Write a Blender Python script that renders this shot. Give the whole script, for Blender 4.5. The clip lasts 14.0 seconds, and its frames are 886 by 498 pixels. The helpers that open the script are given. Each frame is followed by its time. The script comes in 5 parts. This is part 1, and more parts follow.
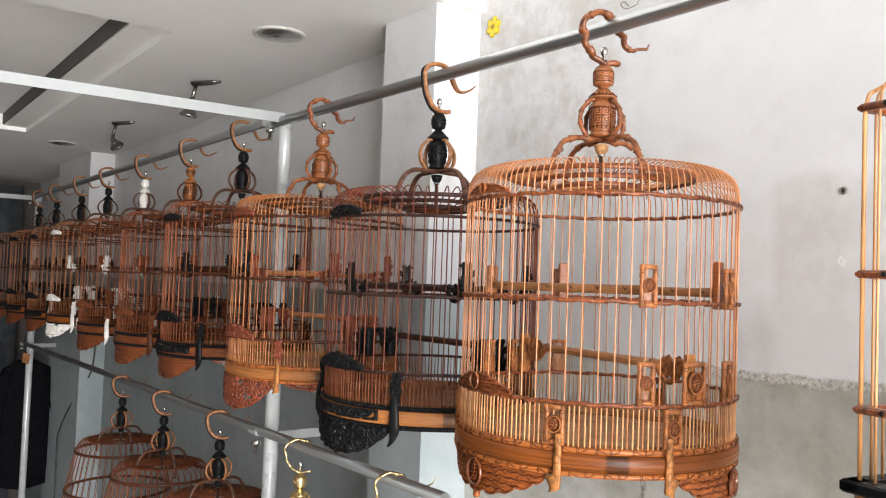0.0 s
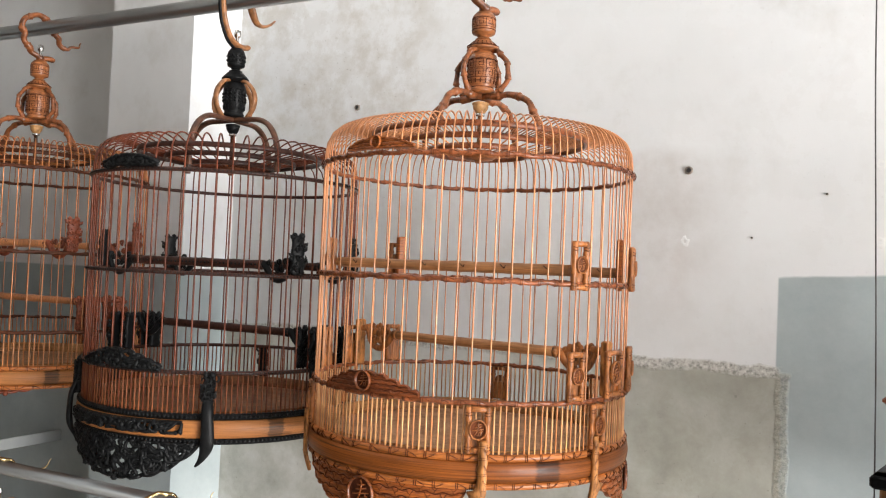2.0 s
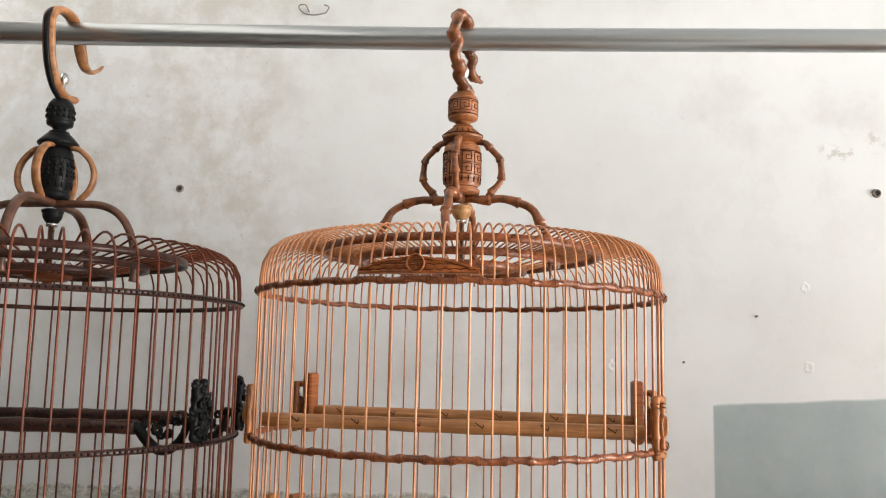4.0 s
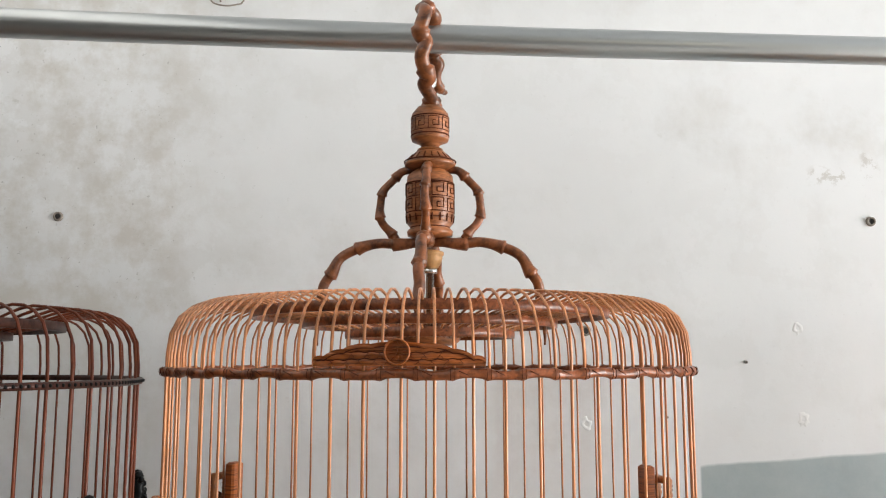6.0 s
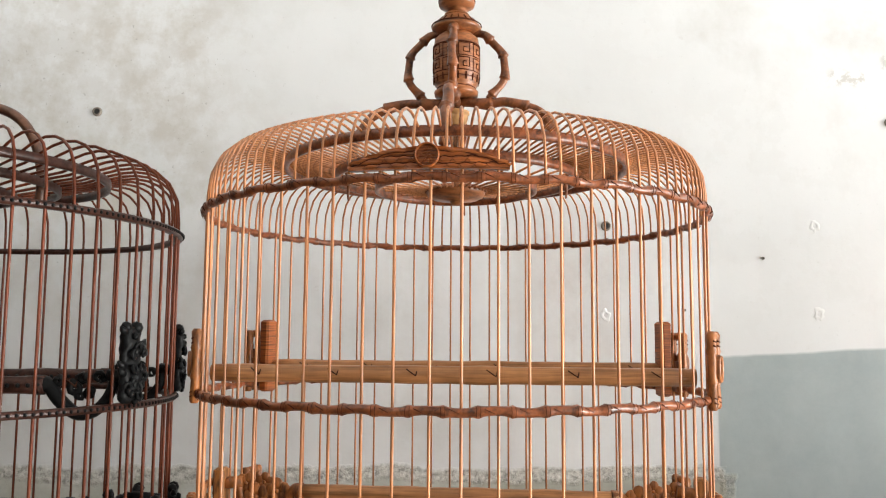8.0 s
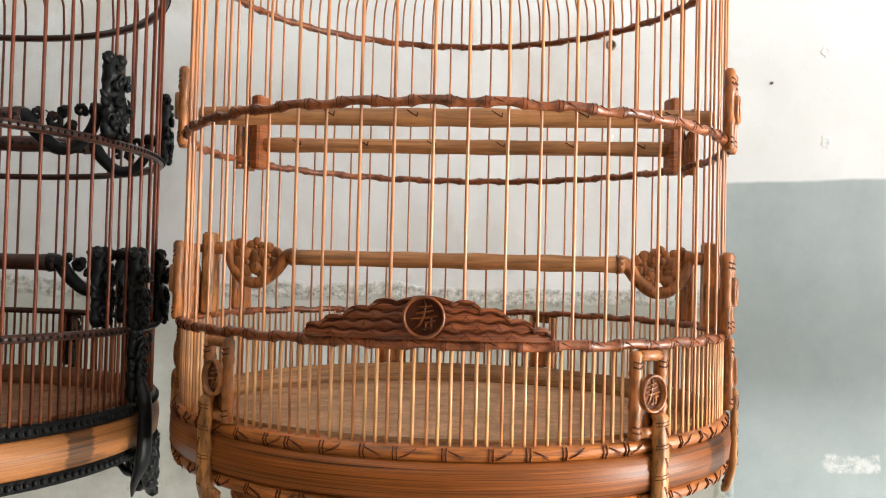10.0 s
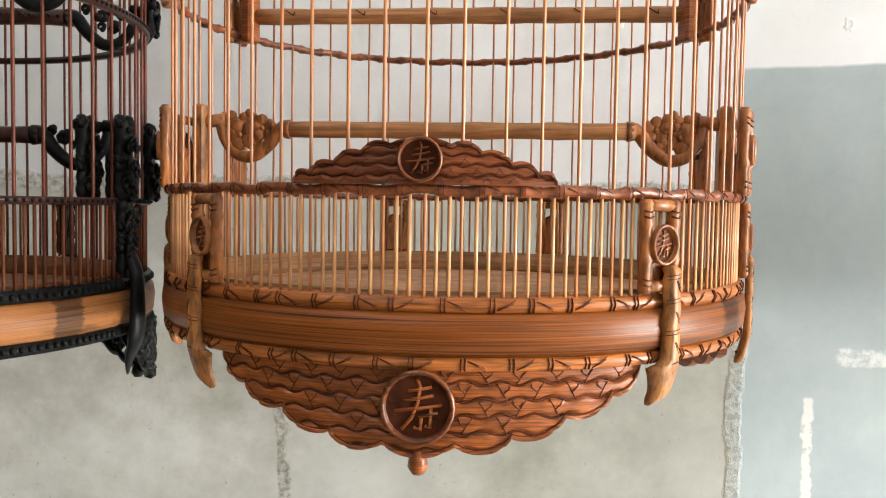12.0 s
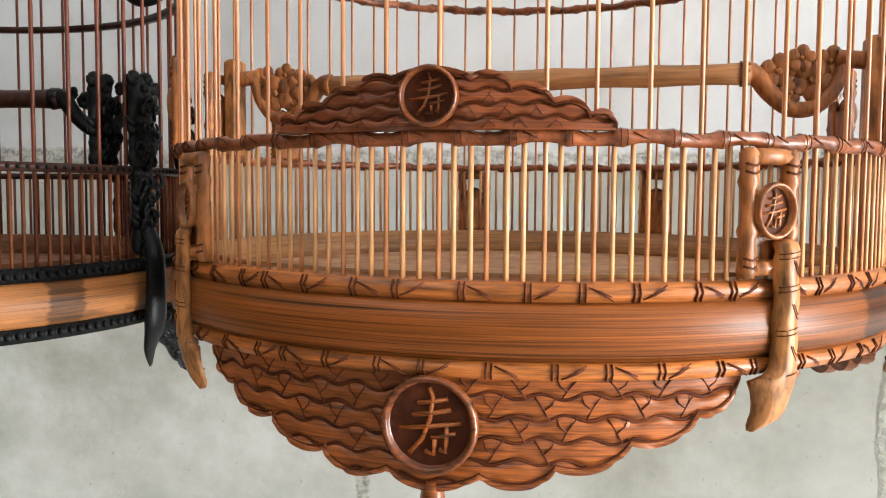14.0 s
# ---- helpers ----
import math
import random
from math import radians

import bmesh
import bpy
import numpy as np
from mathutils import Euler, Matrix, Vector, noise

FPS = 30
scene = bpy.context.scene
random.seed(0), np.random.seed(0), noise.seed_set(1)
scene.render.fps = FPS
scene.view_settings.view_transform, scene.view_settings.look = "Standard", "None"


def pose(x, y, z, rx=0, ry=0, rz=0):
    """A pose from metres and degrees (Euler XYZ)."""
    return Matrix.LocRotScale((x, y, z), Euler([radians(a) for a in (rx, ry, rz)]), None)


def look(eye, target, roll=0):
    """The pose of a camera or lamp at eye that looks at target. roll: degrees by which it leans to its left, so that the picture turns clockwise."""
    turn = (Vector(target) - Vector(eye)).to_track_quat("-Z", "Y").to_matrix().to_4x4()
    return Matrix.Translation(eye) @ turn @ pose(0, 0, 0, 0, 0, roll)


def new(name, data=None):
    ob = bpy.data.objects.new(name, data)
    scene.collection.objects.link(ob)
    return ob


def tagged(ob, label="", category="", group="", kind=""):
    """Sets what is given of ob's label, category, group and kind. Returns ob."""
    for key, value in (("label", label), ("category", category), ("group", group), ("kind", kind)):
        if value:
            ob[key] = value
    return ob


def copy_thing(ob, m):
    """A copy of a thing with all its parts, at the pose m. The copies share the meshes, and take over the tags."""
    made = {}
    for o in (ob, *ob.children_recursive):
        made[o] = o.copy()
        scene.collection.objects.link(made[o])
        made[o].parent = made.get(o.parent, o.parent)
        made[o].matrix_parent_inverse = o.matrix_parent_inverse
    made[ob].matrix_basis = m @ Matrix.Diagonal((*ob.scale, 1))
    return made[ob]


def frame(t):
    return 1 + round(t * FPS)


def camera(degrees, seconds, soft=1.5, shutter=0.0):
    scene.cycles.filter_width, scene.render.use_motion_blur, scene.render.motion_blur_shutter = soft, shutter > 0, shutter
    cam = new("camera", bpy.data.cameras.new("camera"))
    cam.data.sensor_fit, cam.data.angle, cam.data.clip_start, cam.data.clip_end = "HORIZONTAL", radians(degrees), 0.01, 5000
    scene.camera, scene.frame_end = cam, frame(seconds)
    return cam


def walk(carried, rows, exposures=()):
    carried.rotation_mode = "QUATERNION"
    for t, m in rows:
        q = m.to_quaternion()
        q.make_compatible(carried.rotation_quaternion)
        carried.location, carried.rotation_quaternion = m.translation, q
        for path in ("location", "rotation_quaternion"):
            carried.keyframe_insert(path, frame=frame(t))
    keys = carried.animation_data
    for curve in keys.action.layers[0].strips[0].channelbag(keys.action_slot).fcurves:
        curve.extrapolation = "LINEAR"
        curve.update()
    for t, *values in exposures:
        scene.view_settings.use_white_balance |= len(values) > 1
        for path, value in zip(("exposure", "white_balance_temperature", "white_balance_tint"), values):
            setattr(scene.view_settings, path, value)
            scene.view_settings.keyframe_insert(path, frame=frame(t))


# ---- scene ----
cam = camera(55.9, 14.0, 1.1)

PATH = [
    (0, (0.737, -0.802, 1.49), (-0.879, 0.374, 1.575), 2.1),
    (0.5, (0.661, -0.844, 1.486), (-0.737, 0.584, 1.563), 2.1),
    (1, (0.584, -0.921, 1.489), (-0.689, 0.62, 1.567), 0.9),
    (1.5, (0.526, -0.914, 1.483), (-0.688, 0.675, 1.535), 2.0),
    (2, (0.401, -0.851, 1.485), (-0.546, 0.91, 1.54), 2.5),
    (2.5, (0.275, -0.843, 1.496), (-0.317, 1.064, 1.614), 1.4),
    (3, (0.121, -0.864, 1.511), (-0.236, 1.098, 1.674), -0.0),
    (3.5, (0.046, -0.837, 1.521), (-0.182, 1.14, 1.713), 0.4),
    (4, (0.008, -0.734, 1.545), (-0.085, 1.248, 1.802), 1.2),
    (4.2, (-0.006, -0.692, 1.569), (-0.06, 1.286, 1.854), 1.1),
    (6.3, (-0.044, -0.581, 1.603), (0.104, 1.396, 1.862), -0.1),
    (6.5, (-0.045, -0.585, 1.586), (0.098, 1.393, 1.843), -0.2),
    (7, (-0.046, -0.6, 1.563), (0.063, 1.382, 1.807), -0.3),
    (7.2, (-0.044, -0.603, 1.555), (0.056, 1.381, 1.787), -0.1),
    (9.3, (-0.053, -0.58, 1.44), (0.051, 1.413, 1.602), 0.9),
    (9.5, (-0.053, -0.578, 1.428), (0.056, 1.414, 1.565), 0.9),
    (10, (-0.052, -0.562, 1.4), (0.073, 1.433, 1.455), 1.4),
    (10.5, (-0.05, -0.552, 1.376), (0.081, 1.443, 1.345), 1.3),
    (11, (-0.052, -0.547, 1.361), (0.078, 1.447, 1.284), 0.9),
    (11.5, (-0.05, -0.544, 1.362), (0.075, 1.45, 1.268), 0.9),
    (12, (-0.044, -0.539, 1.36), (0.058, 1.456, 1.257), 0.9),
    (12.5, (-0.048, -0.501, 1.349), (0.02, 1.493, 1.213), 0.5),
    (13, (-0.042, -0.489, 1.351), (-0.001, 1.505, 1.2), 0.6),
    (13.5, (-0.046, -0.481, 1.353), (-0.053, 1.512, 1.187), 0.2),
    (14, (-0.001, -0.45, 1.349), (-0.229, 1.532, 1.215), 0.4),
]
walk(cam, [(t, look(eye, target, roll)) for t, eye, target, roll in PATH],
     [(0, 0.36, 6650, 13), (0.5, 0.36, 7000, 11), (1, 0.32, 7050, 11), (2, 0.32, 6750, 11), (2.5, 0.14, 6600, 11), (3, 0.24, 6600, 10), (3.5, 0.26, 6950, 12), (4, 0.20, 6900, 10), (6.3, 0.08, 6650, 9), (7, 0.26, 6900, 10), (9.3, 0.50, 6650, 6), (10.5, 0.70, 6850, 7), (12.5, 0.64, 6750, 8), (14, 0.78, 6500, 7)])

# world, daylight and exposure
world = bpy.data.worlds.new("world")
scene.world = world
world.use_nodes = True
sky = world.node_tree.nodes.new("ShaderNodeTexSky")
sky.sky_type, sky.sun_disc = "NISHITA", False
sky.sun_elevation, sky.sun_rotation = radians(48), radians(150)
world.node_tree.links.new(sky.outputs[0], world.node_tree.nodes["Background"].inputs[0])
world.node_tree.nodes["Background"].inputs[1].default_value = 0.12


def area_lamp(name, eye, target, w, h, watts, colour):
    lamp = bpy.data.lights.new(name, "AREA")
    lamp.shape, lamp.size, lamp.size_y, lamp.energy, lamp.color = "RECTANGLE", w, h, watts, colour
    ob = new(name, lamp)
    ob.matrix_world = look(eye, target)
    return ob


# the shop front, open to the street: the sky's light comes in through it
area_lamp("daylight_shopfront", (4.22, -1.20, 1.15), (-1.0, -0.70, 1.22), 2.6, 2.6, 425, (0.985, 0.99, 1.0))
# added weak fill from the south, at a gap left in the unseen wall
area_lamp("fill_lamp_south", (1.55, -3.05, 1.1), (0.2, 0.2, 1.3), 1.5, 2.3, 3, (1.0, 0.985, 0.965))


# ---- materials ----
class Nodes:
    """Short-hand for building a node material."""

    def __init__(self, name):
        self.m = bpy.data.materials.new(name)
        self.m.use_nodes = True
        self.t = self.m.node_tree
        self.b = self.t.nodes["Principled BSDF"]
        self.co = self.t.nodes.new("ShaderNodeTexCoord").outputs["Object"]

    def put(self, value, socket):
        if isinstance(value, bpy.types.NodeSocket):
            self.t.links.new(value, socket)
        else:
            socket.default_value = (*value, 1) if isinstance(value, tuple) and len(value) == 3 and socket.type == "RGBA" else value

    def math(self, op, a, b=0.0, c=0.0, clamp=False):
        n = self.t.nodes.new("ShaderNodeMath")
        n.operation, n.use_clamp = op, clamp
        for i, v in enumerate((a, b, c)):
            self.put(v, n.inputs[i])
        return n.outputs[0]

    def scaled(self, s):
        n = self.t.nodes.new("ShaderNodeMapping")
        self.put(self.co, n.inputs[0])
        n.inputs["Scale"].default_value = s if isinstance(s, tuple) else (s, s, s)
        return n.outputs[0]

    def noise(self, s, detail=3.0, rough=0.55, warp=0.0):
        n = self.t.nodes.new("ShaderNodeTexNoise")
        self.put(self.scaled(s), n.inputs["Vector"])
        n.inputs["Scale"].default_value, n.inputs["Detail"].default_value = 1.0, detail
        n.inputs["Roughness"].default_value, n.inputs["Distortion"].default_value = rough, warp
        return n.outputs["Fac"]

    def ramp(self, v, stops):
        n = self.t.nodes.new("ShaderNodeValToRGB")
        self.put(v, n.inputs[0])
        e = n.color_ramp.elements
        while len(e) < len(stops):
            e.new(0.5)
        for el, (p, c) in zip(e, stops):
            el.position, el.color = p, (*(c if isinstance(c, tuple) else (c, c, c)), 1)
        return n.outputs[0]

    def mix(self, f, a, b, how="MIX"):
        n = self.t.nodes.new("ShaderNodeMix")
        n.data_type, n.blend_type = "RGBA", how
        self.put(f, n.inputs[0])
        self.put(a, n.inputs[6])
        self.put(b, n.inputs[7])
        return n.outputs[2]

    def axis(self, n):
        s = self.t.nodes.new("ShaderNodeSeparateXYZ")
        self.put(self.co, s.inputs[0])
        return s.outputs[n]

    def random(self):
        return self.t.nodes.new("ShaderNodeObjectInfo").outputs["Random"]

    def bump(self, h, strength, dist=0.002):
        n = self.t.nodes.new("ShaderNodeBump")
        n.inputs["Strength"].default_value, n.inputs["Distance"].default_value = strength, dist
        self.put(h, n.inputs["Height"])
        self.t.links.new(n.outputs[0], self.b.inputs["Normal"])

    def done(self, colour, rough, metal=0.0, coat=0.0, spec=0.5):
        self.put(colour, self.b.inputs["Base Color"])
        self.put(rough, self.b.inputs["Roughness"])
        self.b.inputs["Metallic"].default_value = metal
        self.b.inputs["Coat Weight"].default_value = coat
        self.b.inputs["Coat Roughness"].default_value = 0.18
        self.b.inputs["Specular IOR Level"].default_value = spec
        return self.m


def dim(c, k):
    return tuple(v * k for v in c)


def wood(name, c, grain, rough=0.38, coat=0.25, spread=0.5, blotch=30, burn=0.0, each=0.35, spot=None):
    """Lacquered bamboo or wood; grain: how fine the streaks are along x, y, z; spot: the direction of one scorched place on a band."""
    n = Nodes(name)
    fine = n.noise(grain, 5, 0.65, 0.25)
    wide = n.noise(blotch, 3)
    hair = n.noise(tuple(2.6 * v for v in grain), 2, 0.5)
    col = n.ramp(fine, [(0.33, dim(c, max(0.12, 1 - 1.35 * spread))), (0.47, dim(c, 0.92)), (0.56, dim(c, 1.08)), (0.69, dim(c, 1 + spread * 0.85))])
    col = n.mix(n.math("MULTIPLY", n.ramp(wide, [(0.42, 0.0), (0.62, 1.0)]), 0.5), col, dim(c, 0.45), "MIX")
    col = n.mix(min(1.0, 1.15 * spread), col, n.ramp(hair, [(0.38, 0.42), (0.52, 1.0)]), "MULTIPLY")
    if burn:
        scorch = n.ramp(n.noise((11, 11, 40), 4, 0.65), [(0.57, 0.0), (0.63, 1.0)])
        col = n.mix(n.math("MULTIPLY", scorch, burn), col, dim(c, 0.16))
    if spot is not None:
        x, y = n.axis(0), n.axis(1)
        spot, reach = spot
        along = n.math("ADD", n.math("MULTIPLY", x, -math.sin(radians(spot))), n.math("MULTIPLY", y, math.cos(radians(spot))))
        out = n.math("ADD", n.math("MULTIPLY", x, math.cos(radians(spot))), n.math("MULTIPLY", y, math.sin(radians(spot))))
        edge = n.math("ADD", n.math("ABSOLUTE", along), n.math("MULTIPLY", n.math("SUBTRACT", n.noise((40, 40, 330), 4, 0.7), 0.5), 0.012))
        mark = n.math("MULTIPLY", n.math("GREATER_THAN", out, 0.1), n.math("DIVIDE", n.math("SUBTRACT", reach, edge), 0.2 * reach, clamp=True))
        col = n.mix(n.math("MULTIPLY", mark, 0.92), col, n.ramp(fine, [(0.40, dim(c, 0.06)), (0.62, dim(c, 0.30))]))
    col = n.mix(each, col, n.ramp(n.random(), [(0, 0.55), (1, 1.0)]), "MULTIPLY")
    n.bump(n.math("ADD", fine, n.math("MULTIPLY", hair, 0.5)), 0.3, 0.0005)
    return n.done(col, n.math("ADD", n.math("MULTIPLY", wide, 0.25), rough - 0.10), 0, 0.6 * coat, 0.32)


UP, ROUND = (420, 420, 14), (16, 16, 520)
BAR = wood("bamboo_bar", (0.66, 0.265, 0.106), UP, 0.3, 0.5, 0.4, 25)
BAR_PALE = wood("pale_bamboo_bar", (0.78, 0.392, 0.168), UP, 0.3, 0.5, 0.35, 25)
HOOP = wood("carved_bamboo_hoop", (0.29, 0.082, 0.027), (130, 130, 130), 0.32, 0.3, 0.6, 60)
BAND = wood("polished_bamboo_band", (0.310, 0.087, 0.0165), (5, 5, 900), 0.31, 0.10, 0.66, 9, 0.0, 0.35, (-29.5, 0.0135))
TRIM = wood("carved_bamboo_trim", (0.49, 0.150, 0.033), (30, 30, 520), 0.36, 0.25, 0.5, 40)
CARVED = wood("carved_red_brown_wood", (0.355, 0.094, 0.0185), (25, 25, 800), 0.37, 0.2, 0.62, 50)
# stain and shade of the carved cuts, both put into one dark colour
CUT = wood("fine_dark_cut", (0.115, 0.029, 0.0105), (90, 90, 90), 0.6, 0.0, 0.4, 60)
SIGN = wood("dark_lacquered_sign", (0.20, 0.055, 0.016), (60, 60, 300), 0.26, 0.5, 0.5, 60)
PLAQUE = wood("dark_carved_plaque", (0.25, 0.062, 0.0165), (25, 25, 800), 0.40, 0.15, 0.5, 50)
GROOVE = wood("dark_groove", (0.060, 0.018, 0.007), (90, 90, 90), 0.65, 0.0, 0.4, 60)
LEG = wood("pale_carved_leg", (0.47, 0.185, 0.050), (160, 160, 40), 0.48, 0.10, 0.6, 45)
PLATE = wood("carved_plate", (0.42, 0.145, 0.041), (150, 150, 40), 0.38, 0.2, 0.6, 60)
PLATE_CUT = wood("cut_plate_ground", (0.12, 0.034, 0.012), (90, 90, 90), 0.6, 0.0, 0.4, 60)
PERCH = wood("bamboo_perch", (0.50, 0.222, 0.085), (14, 260, 260), 0.42, 0.15, 0.35, 30)
FINIAL = wood("turned_finial_wood", (0.35, 0.120, 0.040), (60, 60, 260), 0.4, 0.2, 0.5, 45)
ARM = wood("bent_shoot_wood", (0.27, 0.086, 0.029), (80, 80, 80), 0.36, 0.3, 0.55, 45)
BEAD = wood("pale_bead_wood", (0.55, 0.29, 0.115), (120, 120, 60), 0.45, 0.1, 0.3, 60)
RECESS = wood("dark_lacquer_ground", (0.095, 0.025, 0.010), (90, 90, 90), 0.8, 0.0, 0.4, 60)
DISC = wood("dome_disc_wood", (0.62, 0.25, 0.088), (30, 30, 260), 0.6, 0.0, 0.4, 40)
TRAY = wood("tray_wood", (0.48, 0.265, 0.150), (160, 160, 60), 0.7, 0.0, 0.16, 40)
DARK_TRAY = wood("dark_tray_wood", (0.25, 0.098, 0.040), (60, 60, 200), 0.6, 0.0, 0.3, 30)
LIP = wood("tray_lip_wood", (0.42, 0.195, 0.07), ROUND, 0.42, 0.15, 0.35, 20)
DARK_BAR = wood("dark_red_bar", (0.17, 0.043, 0.020), UP, 0.34, 0.3, 0.45, 25)
DARK_HOOP = wood("dark_hoop", (0.060, 0.024, 0.017), (120, 120, 120), 0.34, 0.35, 0.4, 50)
BLACK = wood("black_carved_lacquer", (0.0095, 0.0100, 0.0105), (150, 150, 150), 0.36, 0.0, 0.4, 50)
BAND_LIGHT = wood("amber_bamboo_band", (0.50, 0.185, 0.050), (8, 8, 1200), 0.46, 0.1, 0.5, 9, 0.6, 0.35, (-26, 0.0105))
RED_CARVED = wood("red_carved_wood", (0.26, 0.062, 0.027), (120, 120, 120), 0.42, 0.2, 0.45, 60)
BROWN_BAR = wood("brown_bar", (0.26, 0.080, 0.033), UP, 0.4, 0.2, 0.35, 25)
BROWN_HOOP = wood("brown_hoop", (0.105, 0.034, 0.016), (120, 120, 120), 0.38, 0.25, 0.4, 50)
BROWN_BAND = wood("brown_band", (0.19, 0.056, 0.021), ROUND, 0.4, 0.25, 0.4, 12)
FAR_BAR = wood("amber_brown_bar", (0.34, 0.125, 0.046), UP, 0.4, 0.2, 0.35, 25)
ORANGE_BAR = wood("orange_bar", (0.52, 0.185, 0.058), UP, 0.38, 0.25, 0.35, 25)
HOOK_WOOD = wood("bent_hook_wood", (0.34, 0.145, 0.058), (90, 90, 90), 0.4, 0.2, 0.35, 60)
HOOK_DARK = wood("dark_bracket_wood", (0.12, 0.05, 0.028), (90, 90, 90), 0.36, 0.3, 0.35, 60)
SQUARE_BAR = wood("golden_bamboo_bar", (0.70, 0.335, 0.125), UP, 0.36, 0.3, 0.3, 22)
SQUARE_WOOD = wood("honey_board", (0.40, 0.19, 0.07), (12, 12, 160), 0.34, 0.4, 0.4, 16)

BAND.node_tree.nodes["Principled BSDF"].inputs["Specular IOR Level"].default_value = 0.2
for dark_wood in (BLACK, DARK_BAR, DARK_HOOP, BROWN_BAR, BROWN_HOOP, BROWN_BAND, GROOVE, PLATE_CUT, CUT, DISC, TRAY, RECESS):
    dark_wood.node_tree.nodes["Principled BSDF"].inputs["Specular IOR Level"].default_value = 0.12


def plain(name, c, rough, metal=0.0, speck=0.12, scale=40, coat=0.0):
    n = Nodes(name)
    v = n.noise(scale, 4)
    col = n.ramp(v, [(0.3, dim(c, 1 - speck)), (0.7, dim(c, 1 + speck))])
    n.bump(n.noise(scale * 6, 2), 0.12, 0.001)
    return n.done(col, n.math("ADD", n.math("MULTIPLY", v, 0.2), rough - 0.1), metal, coat)


def galvanised():
    n = Nodes("galvanised_steel")
    drawn = n.noise((0.6, 4, 4), 2, 0.5)
    spots = n.noise(9, 2)
    col = n.ramp(drawn, [(0.3, (0.36, 0.375, 0.38)), (0.7, (0.42, 0.435, 0.435))])
    return n.done(col, n.math("ADD", n.math("MULTIPLY", spots, 0.05), 0.27), 0.9)


STEEL = galvanised()
POST = plain("pale_painted_pipe", (0.58, 0.61, 0.605), 0.3, 0.2, 0.08, 30)
BRIGHT = plain("bright_steel", (0.62, 0.62, 0.6), 0.22, 1.0)
BRASS = plain("polished_brass", (0.66, 0.50, 0.25), 0.3, 1.0)
WHITE_BAR = plain("white_painted_steel", (0.28, 0.297, 0.295), 0.5, 0.0, 0.04)
FILLER = plain("white_wall_filler", (0.70, 0.705, 0.70), 0.8, 0, 0.05, 60)
RIM = plain("cream_lamp_rim", (0.56, 0.55, 0.50), 0.5)
CHROME = plain("dull_chrome", (0.27, 0.26, 0.24), 0.25, 0.95)
IVORY = plain("white_carved_resin", (0.74, 0.72, 0.67), 0.4)
CEILING = plain("ceiling_paint", (0.82, 0.81, 0.785), 0.8, 0, 0.04, 3)
# stands in for the shade inside the ceiling tray
COVE_SHADE = plain("cove_shade_grey", (0.085, 0.08, 0.075), 0.8, 0, 0.1, 3)
# grey only to weaken the light the unseen high ceiling bounces
UNSEEN_CEILING_GREY = plain("unseen_ceiling_grey", (0.40, 0.41, 0.42), 0.8, 0, 0.05, 3)
FLOOR = plain("grey_floor_tile", (0.36, 0.34, 0.31), 0.35, 0, 0.1, 5)
DARK = plain("dark_curtain_cloth", (0.045, 0.05, 0.055), 0.9, 0, 0.3, 12)
CLOTH = plain("black_cloth", (0.006, 0.006, 0.0075), 0.95, 0, 0.4, 60)
YELLOW = plain("yellow_enamel", (0.80, 0.62, 0.02), 0.35)
RUST = plain("rusty_grey", (0.22, 0.19, 0.16), 0.7)
YELLOW_RIM = plain("dark_yellow_rim", (0.32, 0.2, 0.01), 0.4)
BLACK_WIRE = plain("dark_wire", (0.05, 0.05, 0.05), 0.5)
for soft_cloth in (CLOTH, DARK):
    soft_cloth.node_tree.nodes["Principled BSDF"].inputs["Specular IOR Level"].default_value = 0.05


